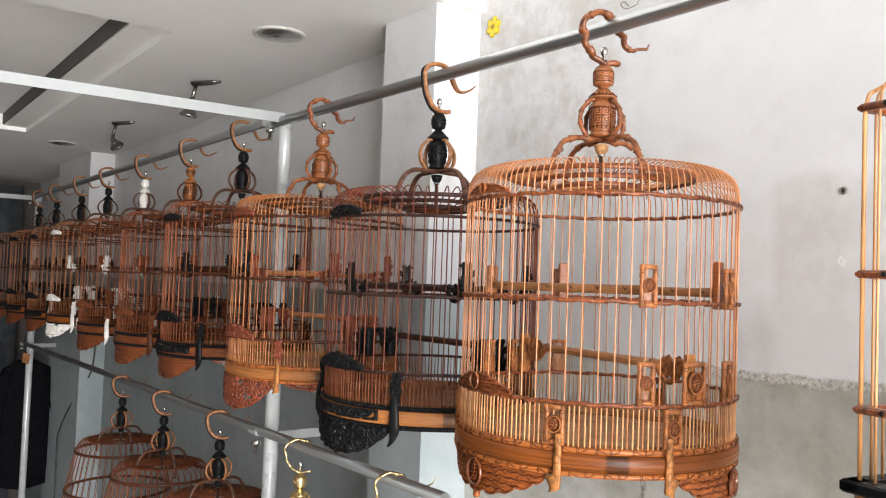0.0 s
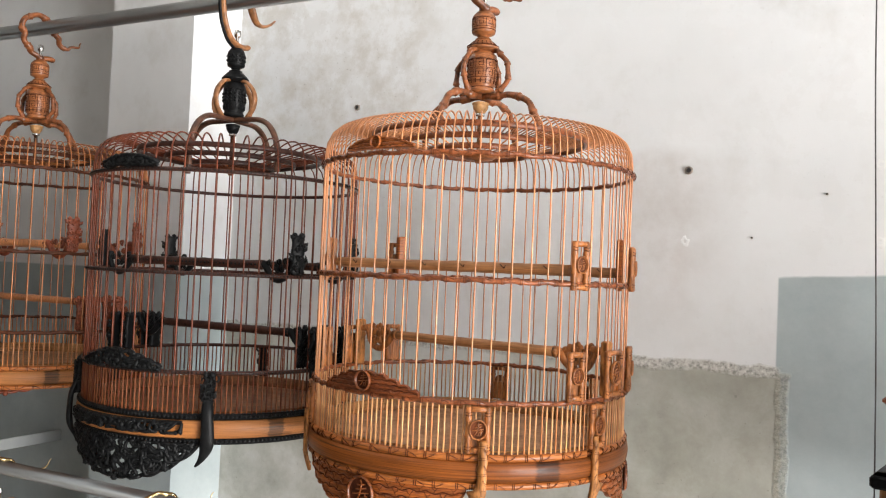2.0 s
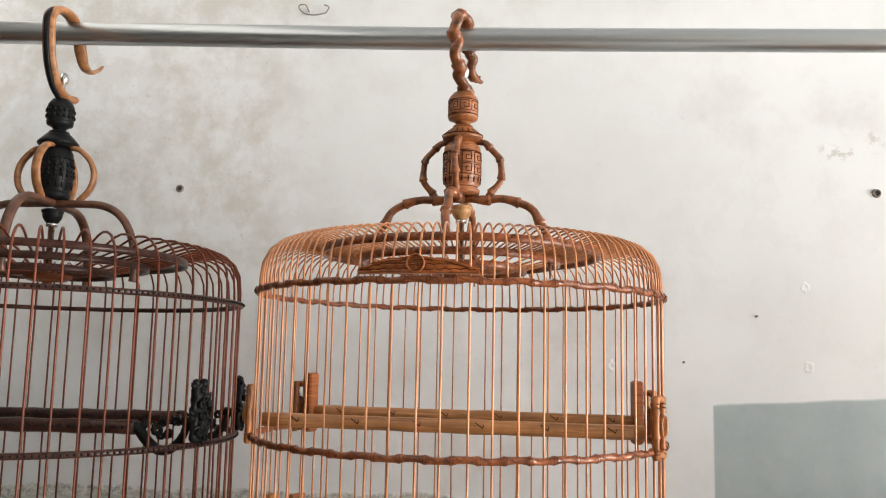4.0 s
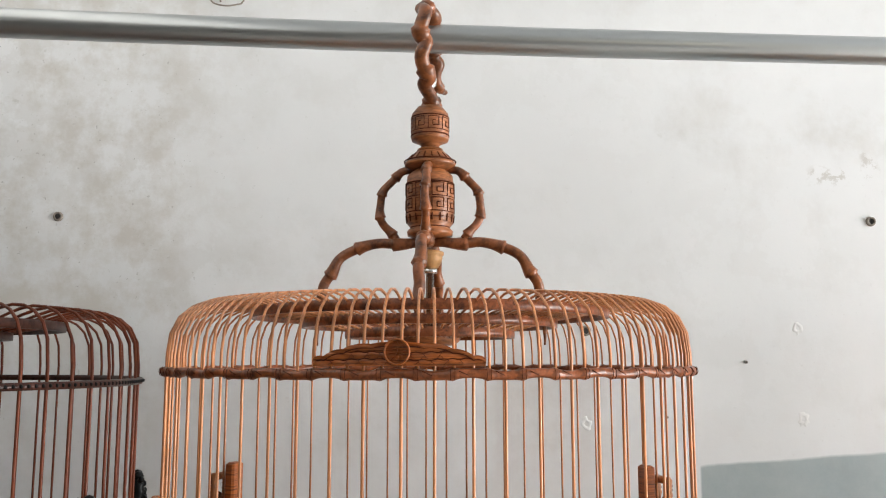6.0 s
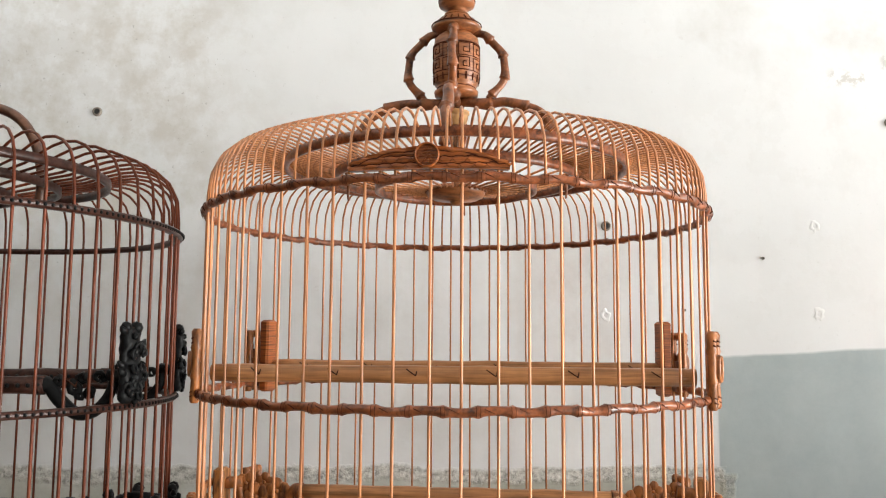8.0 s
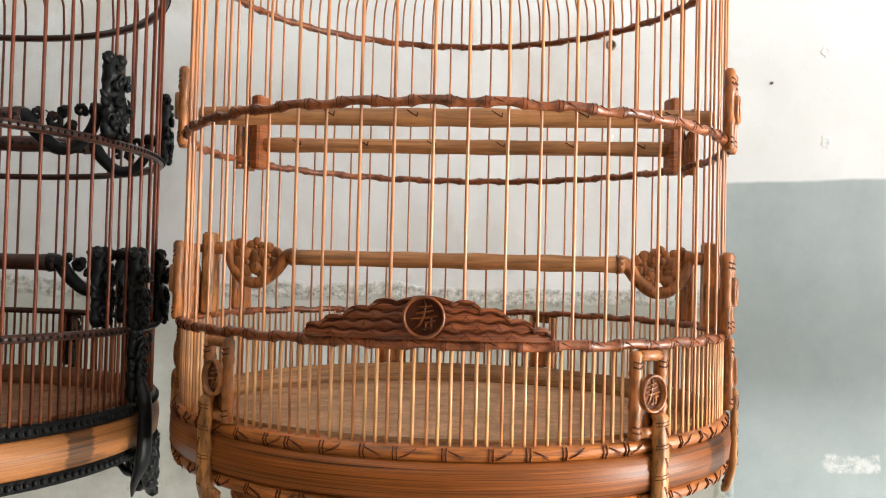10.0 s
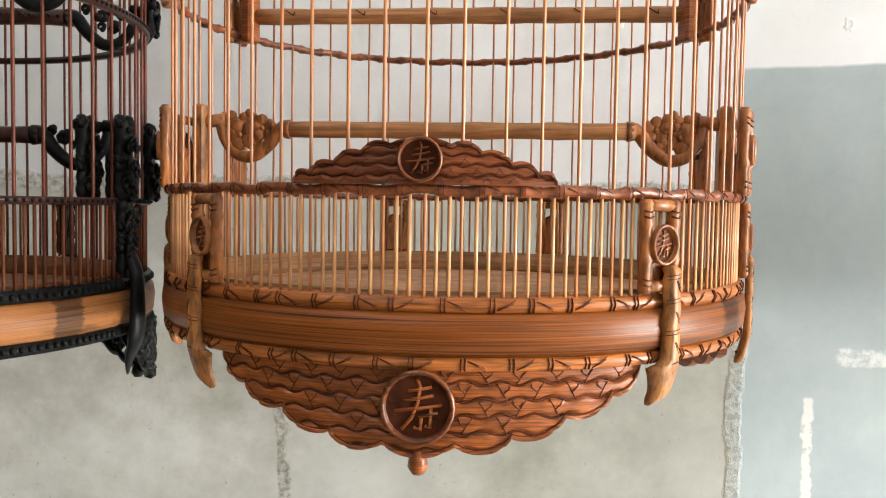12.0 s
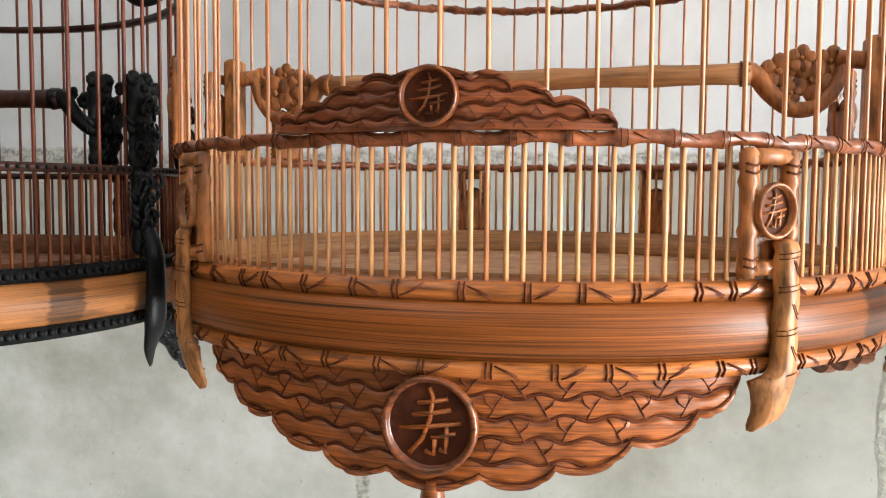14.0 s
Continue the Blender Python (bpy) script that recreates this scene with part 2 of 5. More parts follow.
def wall_paint(name, raw=False):
    """White lime paint over plaster, grey-blue wainscot, bare render where a fitting was taken away."""
    n = Nodes(name)
    x, z = n.axis(0), n.axis(2)
    wob = n.math("MULTIPLY", n.math("SUBTRACT", n.noise(14, 4, 0.6), 0.5), 0.020)
    fine = n.math("MULTIPLY", n.math("SUBTRACT", n.noise(90, 3, 0.6), 0.5), 0.008)
    x2, z2 = n.math("ADD", x, n.math("ADD", wob, fine)), n.math("ADD", z, n.math("ADD", wob, fine))
    zs = n.math("ADD", n.math("MULTIPLY", x, -0.055), n.math("ADD", z, n.math("MULTIPLY", wob, 0.35)))
    cloud, cloud2 = n.noise(3.1, 5, 0.62, 0.2), n.noise(11, 6, 0.68, 0.1)
    white = n.ramp(cloud, [(0.3, (0.615, 0.625, 0.63)), (0.5, (0.675, 0.685, 0.69)), (0.7, (0.705, 0.715, 0.72))])
    stain = n.math("MULTIPLY", n.ramp(cloud2, [(0.50, 0.0), (0.70, 1.0)]), n.ramp(cloud, [(0.4, 1.0), (0.58, 0.15)]))
    white = n.mix(n.math("MULTIPLY", stain, 0.55), white, (0.50, 0.485, 0.455))
    old = n.math("MULTIPLY", n.math("DIVIDE", n.math("SUBTRACT", -0.10, n.math("ADD", x, n.math("MULTIPLY", cloud, 0.12))), 0.12, clamp=True), n.math("DIVIDE", n.math("SUBTRACT", z, 1.50), 0.15, clamp=True))
    mottle = n.noise(17, 8, 0.72, 0.0)
    old = n.math("MULTIPLY", old, 1.0 if raw else 0.0)
    white = n.mix(n.math("MULTIPLY", old, n.ramp(mottle, [(0.38, 0.8), (0.57, 0.0)])), white, (0.51, 0.487, 0.448))
    if raw:
        flake = n.math("MULTIPLY", n.ramp(n.noise(24, 7, 0.66), [(0.50, 0.0), (0.535, 1.0)]), n.ramp(n.noise(6, 3), [(0.42, 0.0), (0.6, 1.0)]))
        white = n.mix(n.math("MULTIPLY", flake, n.math("ADD", 0.10, n.math("MULTIPLY", old, 0.28))), white, (0.53, 0.52, 0.50))
        pits = n.ramp(n.noise(210, 3, 0.6), [(0.69, 0.0), (0.73, 1.0)])
        white = n.mix(n.math("MULTIPLY", pits, n.math("ADD", 0.10, n.math("MULTIPLY", old, 0.45))), white, (0.30, 0.29, 0.27))
        patch = n.math("MULTIPLY", n.math("DIVIDE", n.math("SUBTRACT", x2, 0.055), 0.02, clamp=True), n.math("DIVIDE", n.math("SUBTRACT", 0.24, x2), 0.09, clamp=True))
        patch = n.math("MULTIPLY", patch, n.math("MULTIPLY", n.math("DIVIDE", n.math("SUBTRACT", z2, 1.42), 0.1, clamp=True), n.math("DIVIDE", n.math("SUBTRACT", 1.665, z2), 0.02, clamp=True)))
        white = n.mix(n.math("MULTIPLY", patch, n.ramp(mottle, [(0.38, 0.9), (0.62, 0.45)])), white, (0.525, 0.505, 0.49))
    white = n.mix(n.math("MULTIPLY", old, n.ramp(n.noise(120, 4, 0.75), [(0.64, 0.0), (0.72, 0.35)])), white, (0.40, 0.385, 0.35))
    chips = n.ramp(n.noise(70, 4, 0.7), [(0.70, 0.0), (0.74, 1.0)])
    white = n.mix(n.math("MULTIPLY", chips, 0.22), white, (0.46, 0.44, 0.41))
    k = 1.0 if raw else 0.94
    blue = n.ramp(cloud2, [(0.3, dim((0.31, 0.36, 0.37), k)), (0.7, dim((0.40, 0.45, 0.455), k))])

    def inside(v, lo, hi, soft=0.003):
        up = n.math("DIVIDE", n.math("SUBTRACT", v, lo), soft, clamp=True)
        down = n.math("DIVIDE", n.math("SUBTRACT", hi, v), soft, clamp=True)
        return n.math("MULTIPLY", up, down)

    rough_h = n.math("MULTIPLY", cloud2, 0.25)
    if raw:
        bare = n.ramp(cloud2, [(0.30, (0.27, 0.265, 0.22)), (0.5, (0.40, 0.395, 0.345)), (0.68, (0.53, 0.53, 0.49))])
        bare = n.mix(n.math("MULTIPLY", n.ramp(cloud, [(0.42, 0.0), (0.62, 1.0)]), 0.5), bare, (0.50, 0.51, 0.485))
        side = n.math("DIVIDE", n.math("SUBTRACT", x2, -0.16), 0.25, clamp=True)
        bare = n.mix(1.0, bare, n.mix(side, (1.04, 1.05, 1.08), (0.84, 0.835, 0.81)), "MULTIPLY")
        scar = n.ramp(n.noise(150, 4, 0.75), [(0.38, (0.17, 0.165, 0.145)), (0.5, (0.42, 0.41, 0.37)), (0.66, (0.66, 0.65, 0.61))])
        wains = n.math("MULTIPLY", inside(x, 0.277, 9, 0.002), inside(zs, -9, 1.4835, 0.003))
        low = n.math("MULTIPLY", inside(x2, -9, 0.286), inside(z2, -9, 1.376))
        seam_h = n.math("MULTIPLY", inside(x2, -9, 0.286), inside(z2, 1.370, 1.388, 0.004))
        seam_v = n.math("MULTIPLY", n.math("MULTIPLY", inside(x2, 0.277, 0.295, 0.003), inside(z, -9, 1.380)), 0.6)
        joint = n.math("MULTIPLY", inside(x2, -0.162, -0.148, 0.003), inside(z, -9, 1.24))
        strip = n.math("MULTIPLY", n.math("MULTIPLY", inside(x2, 0.355, 0.367, 0.002), inside(z2, -9, 1.177)), n.ramp(n.noise(75, 4, 0.7), [(0.36, 0.1), (0.44, 1.0)]))
        fleck = n.math("MULTIPLY", inside(x2, 0.342, 0.385, 0.004), inside(z2, 1.178, 1.232))
        daub = n.math("MULTIPLY", inside(x2, 0.388, 0.45, 0.003), inside(z2, 1.206, 1.226))
        tint = n.math("MULTIPLY", inside(z2, 1.38, 1.47, 0.05), inside(x2, -0.9, 0.28, 0.1))
        white = n.mix(n.math("MULTIPLY", n.math("MULTIPLY", tint, cloud2), 0.3), white, (0.47, 0.45, 0.43))
        col = n.mix(wains, white, blue)
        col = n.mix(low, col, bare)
        scars = n.math("MAXIMUM", seam_h, seam_v)
        col = n.mix(n.math("MULTIPLY", seam_h, 0.85), col, scar)
        col = n.mix(n.math("MULTIPLY", seam_v, 0.9), col, n.mix(1.0, scar, (0.70, 0.69, 0.63), "MULTIPLY"))
        col = n.mix(n.math("MULTIPLY", joint, 0.85), col, n.mix(1.0, scar, (0.72, 0.71, 0.67), "MULTIPLY"))
        dots = n.math("MULTIPLY", low, n.ramp(n.noise(170, 3, 0.6), [(0.68, 0.0), (0.73, 0.4)]))
        col = n.mix(dots, col, (0.16, 0.155, 0.14))
        col = n.mix(n.math("MULTIPLY", fleck, n.math("MULTIPLY", chips, 0.8)), col, (0.7, 0.7, 0.68))
        col = n.mix(strip, col, (0.60, 0.60, 0.57))
        col = n.mix(n.math("MULTIPLY", daub, n.ramp(n.noise(60, 5, 0.7), [(0.42, 0.0), (0.56, 0.75)])), col, (0.68, 0.69, 0.67))
        smear = n.math("MAXIMUM", n.math("MULTIPLY", inside(x2, 0.405, 0.455, 0.008), inside(z2, 1.785, 1.808, 0.008)), n.math("MULTIPLY", inside(x2, 0.466, 0.486, 0.006), inside(z2, 1.79, 1.83, 0.01)))
        col = n.mix(n.math("MULTIPLY", smear, n.ramp(n.noise(95, 5, 0.7), [(0.50, 0.0), (0.57, 0.75)])), col, (0.47, 0.455, 0.43))
        rough_h = n.math("ADD", rough_h, n.math("MULTIPLY", scars, n.noise(150, 4, 0.75)))
    else:
        col = n.mix(inside(z, -9, 1.468, 0.003), white, blue)
    n.bump(rough_h, 0.35, 0.006)
    return n.done(col, 0.72, 0, 0, 0.35)


# near-black so that the mostly unseen walls bounce and reflect little light
WALL_LOW_BOUNCE = plain("low_bounce_wall", (0.10, 0.09, 0.08), 0.8, 0, 0.12, 2)
WALL, WALL_RAW = wall_paint("two_tone_wall_paint"), wall_paint("patched_wall_paint", True)


# ---- shapes ----
class Geo:
    """Gathers the faces of one mesh."""

    def __init__(self):
        self.v, self.f, self.s = [], [], []

    def quads(self, rows, closed_u=False, closed_v=False, smooth=True):
        base, n = len(self.v), len(rows[0])
        for r in rows:
            self.v.extend(tuple(p) for p in r)
        for i in range(len(rows) - (0 if closed_u else 1)):
            a, b = base + i * n, base + (i + 1) % len(rows) * n
            for k in range(n - (0 if closed_v else 1)):
                m = (k + 1) % n
                self.f.append((a + k, a + m, b + m, b + k))
                self.s.append(smooth)
        return base

    def cap(self, first, n, flip=False):
        ids = list(range(first, first + n))
        self.f.append(tuple(ids[::-1] if flip else ids))
        self.s.append(False)

    def tube(self, pts, r, n=8, closed=False, flat=1.0, side=None):
        """r: one radius, or one a point; flat: the section's second half-width over its first; side: the first one's direction."""
        pts = [Vector(p) for p in pts]
        N = len(pts)
        rad = r if isinstance(r, (list, tuple)) else [r] * N
        rows, u = [], None
        for i, p in enumerate(pts):
            a = pts[i - 1] if (i or closed) else p
            b = pts[(i + 1) % N] if (i < N - 1 or closed) else p
            d = (b - a).normalized()
            if side is not None:
                u = Vector(side) - d * d.dot(Vector(side))
            elif u is None:
                u = d.orthogonal()
            else:
                u = u - d * d.dot(u)
            u.normalize()
            w = d.cross(u)
            rows.append([p + rad[i] * (math.cos(k * math.tau / n) * u + flat * math.sin(k * math.tau / n) * w) for k in range(n)])
        base = self.quads(rows, closed, True)
        if not closed:
            self.cap(base, n, True)
            self.cap(base + (N - 1) * n, n)
        return self

    def lathe(self, profile, n=32, centre=(0, 0, 0)):
        cx, cy, cz = centre
        rows = [[(cx + r * math.cos(k * math.tau / n), cy + r * math.sin(k * math.tau / n), cz + z) for k in range(n)] for r, z in profile]
        base = self.quads(rows, False, True)
        self.cap(base, n, profile[0][1] <= profile[-1][1])
        self.cap(base + (len(rows) - 1) * n, n, profile[0][1] > profile[-1][1])
        return self

    def ringband(self, profile, n=64):
        """A closed section (r, z) swept right round the z axis."""
        rows = [[(r * math.cos(k * math.tau / n), r * math.sin(k * math.tau / n), z) for r, z in profile] for k in range(n)]
        self.quads(rows, True, True)
        return self

    def box(self, m, sx, sy, sz, bevel=0.0):
        """A box with its centre at m; bevelled edges where bevel is given."""
        b = min(bevel, sx * 0.45, sy * 0.45, sz * 0.45)
        if b <= 0:
            c = [m @ Vector((x * sx / 2, y * sy / 2, z * sz / 2)) for z in (-1, 1) for y in (-1, 1) for x in (-1, 1)]
            base = len(self.v)
            self.v.extend(tuple(p) for p in c)
            for q in ((0, 2, 3, 1), (4, 5, 7, 6), (0, 1, 5, 4), (2, 6, 7, 3), (0, 4, 6, 2), (1, 3, 7, 5)):
                self.f.append(tuple(base + i for i in q))
                self.s.append(False)
            return self
        rows = []
        for inset, z in ((b, -sz / 2), (0, -sz / 2 + b), (0, sz / 2 - b), (b, sz / 2)):
            hx, hy = sx / 2 - inset, sy / 2 - inset
            rows.append([m @ Vector(p + (z,)) for p in ((-hx + b, -hy), (hx - b, -hy), (hx, -hy + b), (hx, hy - b), (hx - b, hy), (-hx + b, hy), (-hx, hy - b), (-hx, -hy + b))])
        base = self.quads(rows, False, True, False)
        self.cap(base, 8, True)
        self.cap(base + 24, 8)
        return self

    def ball(self, p, r, n=8, m=5, squash=(1, 1, 1)):
        rows = [[(p[0] + squash[0] * r * math.sin(t) * math.cos(k * math.tau / n), p[1] + squash[1] * r * math.sin(t) * math.sin(k * math.tau / n), p[2] + squash[2] * r * math.cos(t))
                 for k in range(n)] for t in [math.pi * (j + 0.02) / (m - 1 + 0.04) for j in range(m)]]
        self.quads(rows[::-1], False, True)
        return self

    def mesh(self, name, material):
        me = bpy.data.meshes.new(name)
        me.from_pydata(self.v, [], self.f)
        me.polygons.foreach_set("use_smooth", self.s)
        me.materials.append(material)
        me.update()
        return me


def part(name, geo, material, parent, label="", m=None):
    me = geo if isinstance(geo, bpy.types.Mesh) else geo.mesh(name, material)
    ob = new(name, me)
    ob.parent = parent
    if m is not None:
        ob.matrix_basis = m
    return tagged(ob, label)


def thing(name, label, category, m=None, group="", kind=""):
    ob = new(name)
    ob.empty_display_size = 0.05
    if m is not None:
        ob.matrix_basis = m
    return tagged(ob, label, category, group, kind)


def solid(name, geo, material, label="", category="", kind="", group=""):
    return tagged(new(name, geo.mesh(name, material)), label, category, group, kind)


def slab(name, x0, y0, z0, x1, y1, z1, material, kind="structure", label="", category=""):
    g = Geo().box(Matrix.Translation(((x0 + x1) / 2, (y0 + y1) / 2, (z0 + z1) / 2)), x1 - x0, y1 - y0, z1 - z0)
    return solid(name, g, material, label, category, kind)


def on(r, a, z):
    """A place on a cylinder: radius, degrees from the x axis, height."""
    return Vector((r * math.cos(radians(a)), r * math.sin(radians(a)), z))


def facing(r, a, z):
    """A pose on a cylinder, x along it, y inwards, z up."""
    return Matrix.Translation(on(r, a, z)) @ Matrix.Rotation(radians(a + 90), 4, "Z")


def curve(pts, n=6):
    """A smooth line through points (Catmull-Rom)."""
    P = [Vector(p) for p in pts]
    P = [2 * P[0] - P[1]] + P + [2 * P[-1] - P[-2]]
    out = []
    for i in range(1, len(P) - 2):
        for k in range(n):
            t = k / n
            a, b, c, d = P[i - 1], P[i], P[i + 1], P[i + 2]
            out.append(0.5 * (2 * b + (c - a) * t + (2 * a - 5 * b + 4 * c - d) * t * t + (3 * b - a - 3 * c + d) * t ** 3))
    return out + [P[-2]]


# ---- the room ----
FLOOR_Z, CEIL_Z = -0.35, 2.055
solid("floor", Geo().box(Matrix.Translation((-0.4, -1.5, FLOOR_Z - 0.05)), 10.0, 3.9, 0.1), FLOOR, kind="structure")
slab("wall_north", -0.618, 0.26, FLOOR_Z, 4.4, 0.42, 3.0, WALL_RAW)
slab("wall_north_far", -5.2, 0.26, FLOOR_Z, -0.81, 0.42, 3.0, WALL)
slab("pillar", -0.81, 0.147, FLOOR_Z, -0.618, 0.42, 3.0, WALL)
# added walls behind the camera and at the ends, dark to curb bounced light
slab("wall_south", -5.2, -3.35, FLOOR_Z, 0.75, -3.2, 3.0, WALL_LOW_BOUNCE)
slab("wall_south_east", 2.35, -3.35, FLOOR_Z, 4.4, -3.2, 3.0, WALL_LOW_BOUNCE)
slab("wall_south_over_gap", 0.75, -3.35, 2.3, 2.35, -3.2, 3.0, WALL_LOW_BOUNCE)
slab("wall_east_lintel", 4.3, -3.2, 2.55, 4.4, 0.26, 3.0, WALL)
slab("wall_east_pier", 4.3, 0.16, FLOOR_Z, 4.4, 0.26, 2.55, WALL)
slab("wall_east_corner", 4.3, -3.2, FLOOR_Z, 4.4, -2.55, 2.55, WALL_LOW_BOUNCE)
slab("wall_west", -5.35, -3.35, FLOOR_Z, -5.2, 0.42, 3.0, WALL_LOW_BOUNCE)
# added ceiling, out of view, greyed to lower the ambient light
slab("ceiling_high", -0.62, -3.2, 2.9, 4.3, 0.26, 3.0, UNSEEN_CEILING_GREY)


def low_ceiling():
    """The lower ceiling, with a raised tray cut into it."""
    g = Geo()
    x0, x1, y0, y1 = -5.2, -0.60, -3.2, 0.26
    tx0, tx1, ty0, ty1 = -3.05, -1.203, -2.6, -0.193
    for a, b, c, d in ((x0, x1, ty1, y1), (x0, x1, y0, ty0), (x0, tx0, ty0, ty1), (tx1, x1, ty0, ty1)):
        g.box(Matrix.Translation(((a + b) / 2, (c + d) / 2, CEIL_Z + 0.06)), b - a, d - c, 0.12)
    g.box(Matrix.Translation(((tx0 + tx1) / 2, ty1 - 0.041, CEIL_Z + 0.068)), tx1 - tx0, 0.082, 0.104)
    solid("ceiling_low", g, CEILING, kind="structure")
    slab("ceiling_tray", tx0 + 0.002, ty0 + 0.002, CEIL_Z + 0.062, tx1 - 0.002, ty1 - 0.090, CEIL_Z + 0.11, CEILING)
    # thin dark slab that gives the lip's inner face its shade by colour
    slab("trim_cove_shade", tx0 + 0.002, ty1 - 0.088, CEIL_Z + 0.019, tx1 - 0.002, ty1 - 0.084, CEIL_Z + 0.115, COVE_SHADE)
    slab("trim_fascia", x1, y0, CEIL_Z, x1 + 0.02, 0.14, 2.9, CEILING)


low_ceiling()
slab("pillar_far", -4.1, 0.15, FLOOR_Z, -3.42, 0.26, CEIL_Z, WALL)


def curtain(name, x, y0, y1, z0, z1, material):
    """A hanging cloth with folds."""
    g = Geo()
    n = 60
    rows = []
    for z in (z0, (z0 + z1) / 2, z1):
        front = [(x + 0.018 * math.sin(k * 1.9) * (1.2 - 0.4 * (z - z0) / (z1 - z0)), y0 + (y1 - y0) * k / n, z) for k in range(n + 1)]
        rows.append(front + [(px - 0.02, py, pz) for px, py, pz in front[::-1]])
    g.quads(rows, False, True)
    return solid(name, g, material, "dark grey curtain hanging across the back of the shop", "curtain")


curtain("curtain", -4.95, -1.8, 0.12, FLOOR_Z + 0.01, 2.0, DARK)


def downlight(x, y):
    t = thing("downlight", "round recessed ceiling lamp with a white rim, switched off", "ceiling lamp", Matrix.Translation((x, y, CEIL_Z)), "recessed ceiling lamps")
    part("rim", Geo().ringband([(0.049, -0.001), (0.051, -0.004), (0.055, -0.0045), (0.0605, -0.0025), (0.061, 0.0), (0.049, 0.001)], 36), RIM, t, "cream rim")
    part("reflector", Geo().lathe([(0.0515, -0.0035), (0.046, -0.0012), (0.038, -0.0060), (0.022, -0.0085), (0.004, -0.0095)], 24), BRIGHT, t, "domed chrome reflector")


def spotlight(x, y, turn, tilt):
    t = thing("ceiling_spotlight", "small chrome spotlight on an arm under the ceiling", "spotlight", Matrix.Translation((x, y, CEIL_Z)) @ Matrix.Rotation(radians(turn), 4, "Z"), "ceiling spotlights")
    part("mount", Geo().tube([(-0.012, 0, -0.008), (0.05, 0, -0.006), (0.075, 0, -0.004)], [0.016, 0.014, 0.008], 10, False, 0.5, (0, 1, 0)), CHROME, t)
    part("arm", Geo().tube([(-0.002, 0, -0.01), (-0.016, 0, -0.06)], 0.006, 8), CHROME, t)
    head = Matrix.Translation((-0.018, 0, -0.063)) @ Matrix.Rotation(radians(tilt), 4, "Y")
    g = Geo().lathe([(0.006, 0.004), (0.009, -0.004), (0.012, -0.016), (0.024, -0.036), (0.026, -0.040), (0.020, -0.038)], 16)
    part("lamp_head", g, CHROME, t, "flared chrome head", head)


downlight(-1.04, 0.0)
downlight(-3.24, -0.015)
spotlight(-1.64, 0.022, 38, 10)
spotlight(-2.50, 0.024, 38, -38)


# ---- the steel rack that carries the cages ----
PIPE_R = 0.0105


def rail_z(x):
    """The height of the upper rail's axis, which sags a little past the post."""
    return 1.834 - 0.012 * min(x, 0.0) if x > -1.06 else 1.855


def low_z(x):
    return 1.150 + 0.010 * (x + 0.4)


def rack():
    t = thing("display_rack", "galvanised steel pipe rack with two hanging rails", "rack", Matrix.Translation((-1.05, 0.035, FLOOR_Z)))

    def at(x, y, z):
        return (x + 1.05, y - 0.035, z - FLOOR_Z)

    part("upper_rail", Geo().tube([at(-1.04, 0.0, rail_z(-1.04)), at(-0.08, 0.0, rail_z(-0.08)), at(0.08, 0.0, rail_z(0.08)), at(3.3, 0.0, rail_z(3.3))], PIPE_R, 20), STEEL, t, "galvanised pipe")
    part("upper_rail", Geo().tube([at(-3.97, 0.0, 1.855), at(-1.09, 0.0, 1.855)], PIPE_R, 20), STEEL, t, "galvanised pipe")
    part("lower_rail", Geo().tube([at(-3.97, 0.0, low_z(-3.97)), at(-0.335, 0.0, low_z(-0.335))], PIPE_R, 20), STEEL, t, "galvanised pipe")
    for x in (-1.055, -3.97):
        up, low = 1.852, low_z(x)
        part("post", Geo().lathe([(0.0165, FLOOR_Z), (0.0165, up - 0.17)], 20, at(x, 0.033, 0)), POST, t, "pale pipe post")
        part("post_sleeve", Geo().lathe([(0.0145, up - 0.17), (0.0150, up + 0.012), (0.012, up + 0.014)], 20, at(x, 0.033, 0)), POST, t, "narrower pale pipe")
        part("foot_plate", Geo().box(Matrix.Translation(at(x, 0.033, FLOOR_Z + 0.004)), 0.10, 0.10, 0.008, 0.002), STEEL, t)
        turn = Matrix.Rotation(radians(-3), 4, "Z")
        part("cross_bar", Geo().box(Matrix.Translation(at(x + 0.02, -0.66, up + 0.001)) @ turn, 0.004, 1.33, 0.022), WHITE_BAR, t, "white painted flat bar")
        part("cross_bar_flange", Geo().box(Matrix.Translation(at(x + 0.009, -0.66, up + 0.011)) @ turn, 0.022, 1.33, 0.003), WHITE_BAR, t, "white painted flat bar")
        part("cross_bar", Geo().box(Matrix.Translation(at(x + 0.02, 0.15, low - 0.012)), 0.004, 0.22, 0.02), WHITE_BAR, t, "white painted flat bar")
        part("rail_bracket", Geo().box(Matrix.Translation(at(x - 0.01, 0.012, low - 0.004)), 0.05, 0.05, 0.016, 0.003), WHITE_BAR, t)
        for dz in (up - 0.016, low - 0.02):
            part("bolt", Geo().lathe([(0.005, -0.03), (0.005, -0.012), (0.011, -0.012), (0.011, -0.004), (0.008, 0.0)], 6, at(x + 0.010, -0.008, dz)), BRIGHT, t)
        part("front_post", Geo().lathe([(0.0135, FLOOR_Z), (0.0135, up - 0.01)], 16, at(x + 0.055, -1.30, 0)), POST, t, "pale pipe post")
    return t


rack()


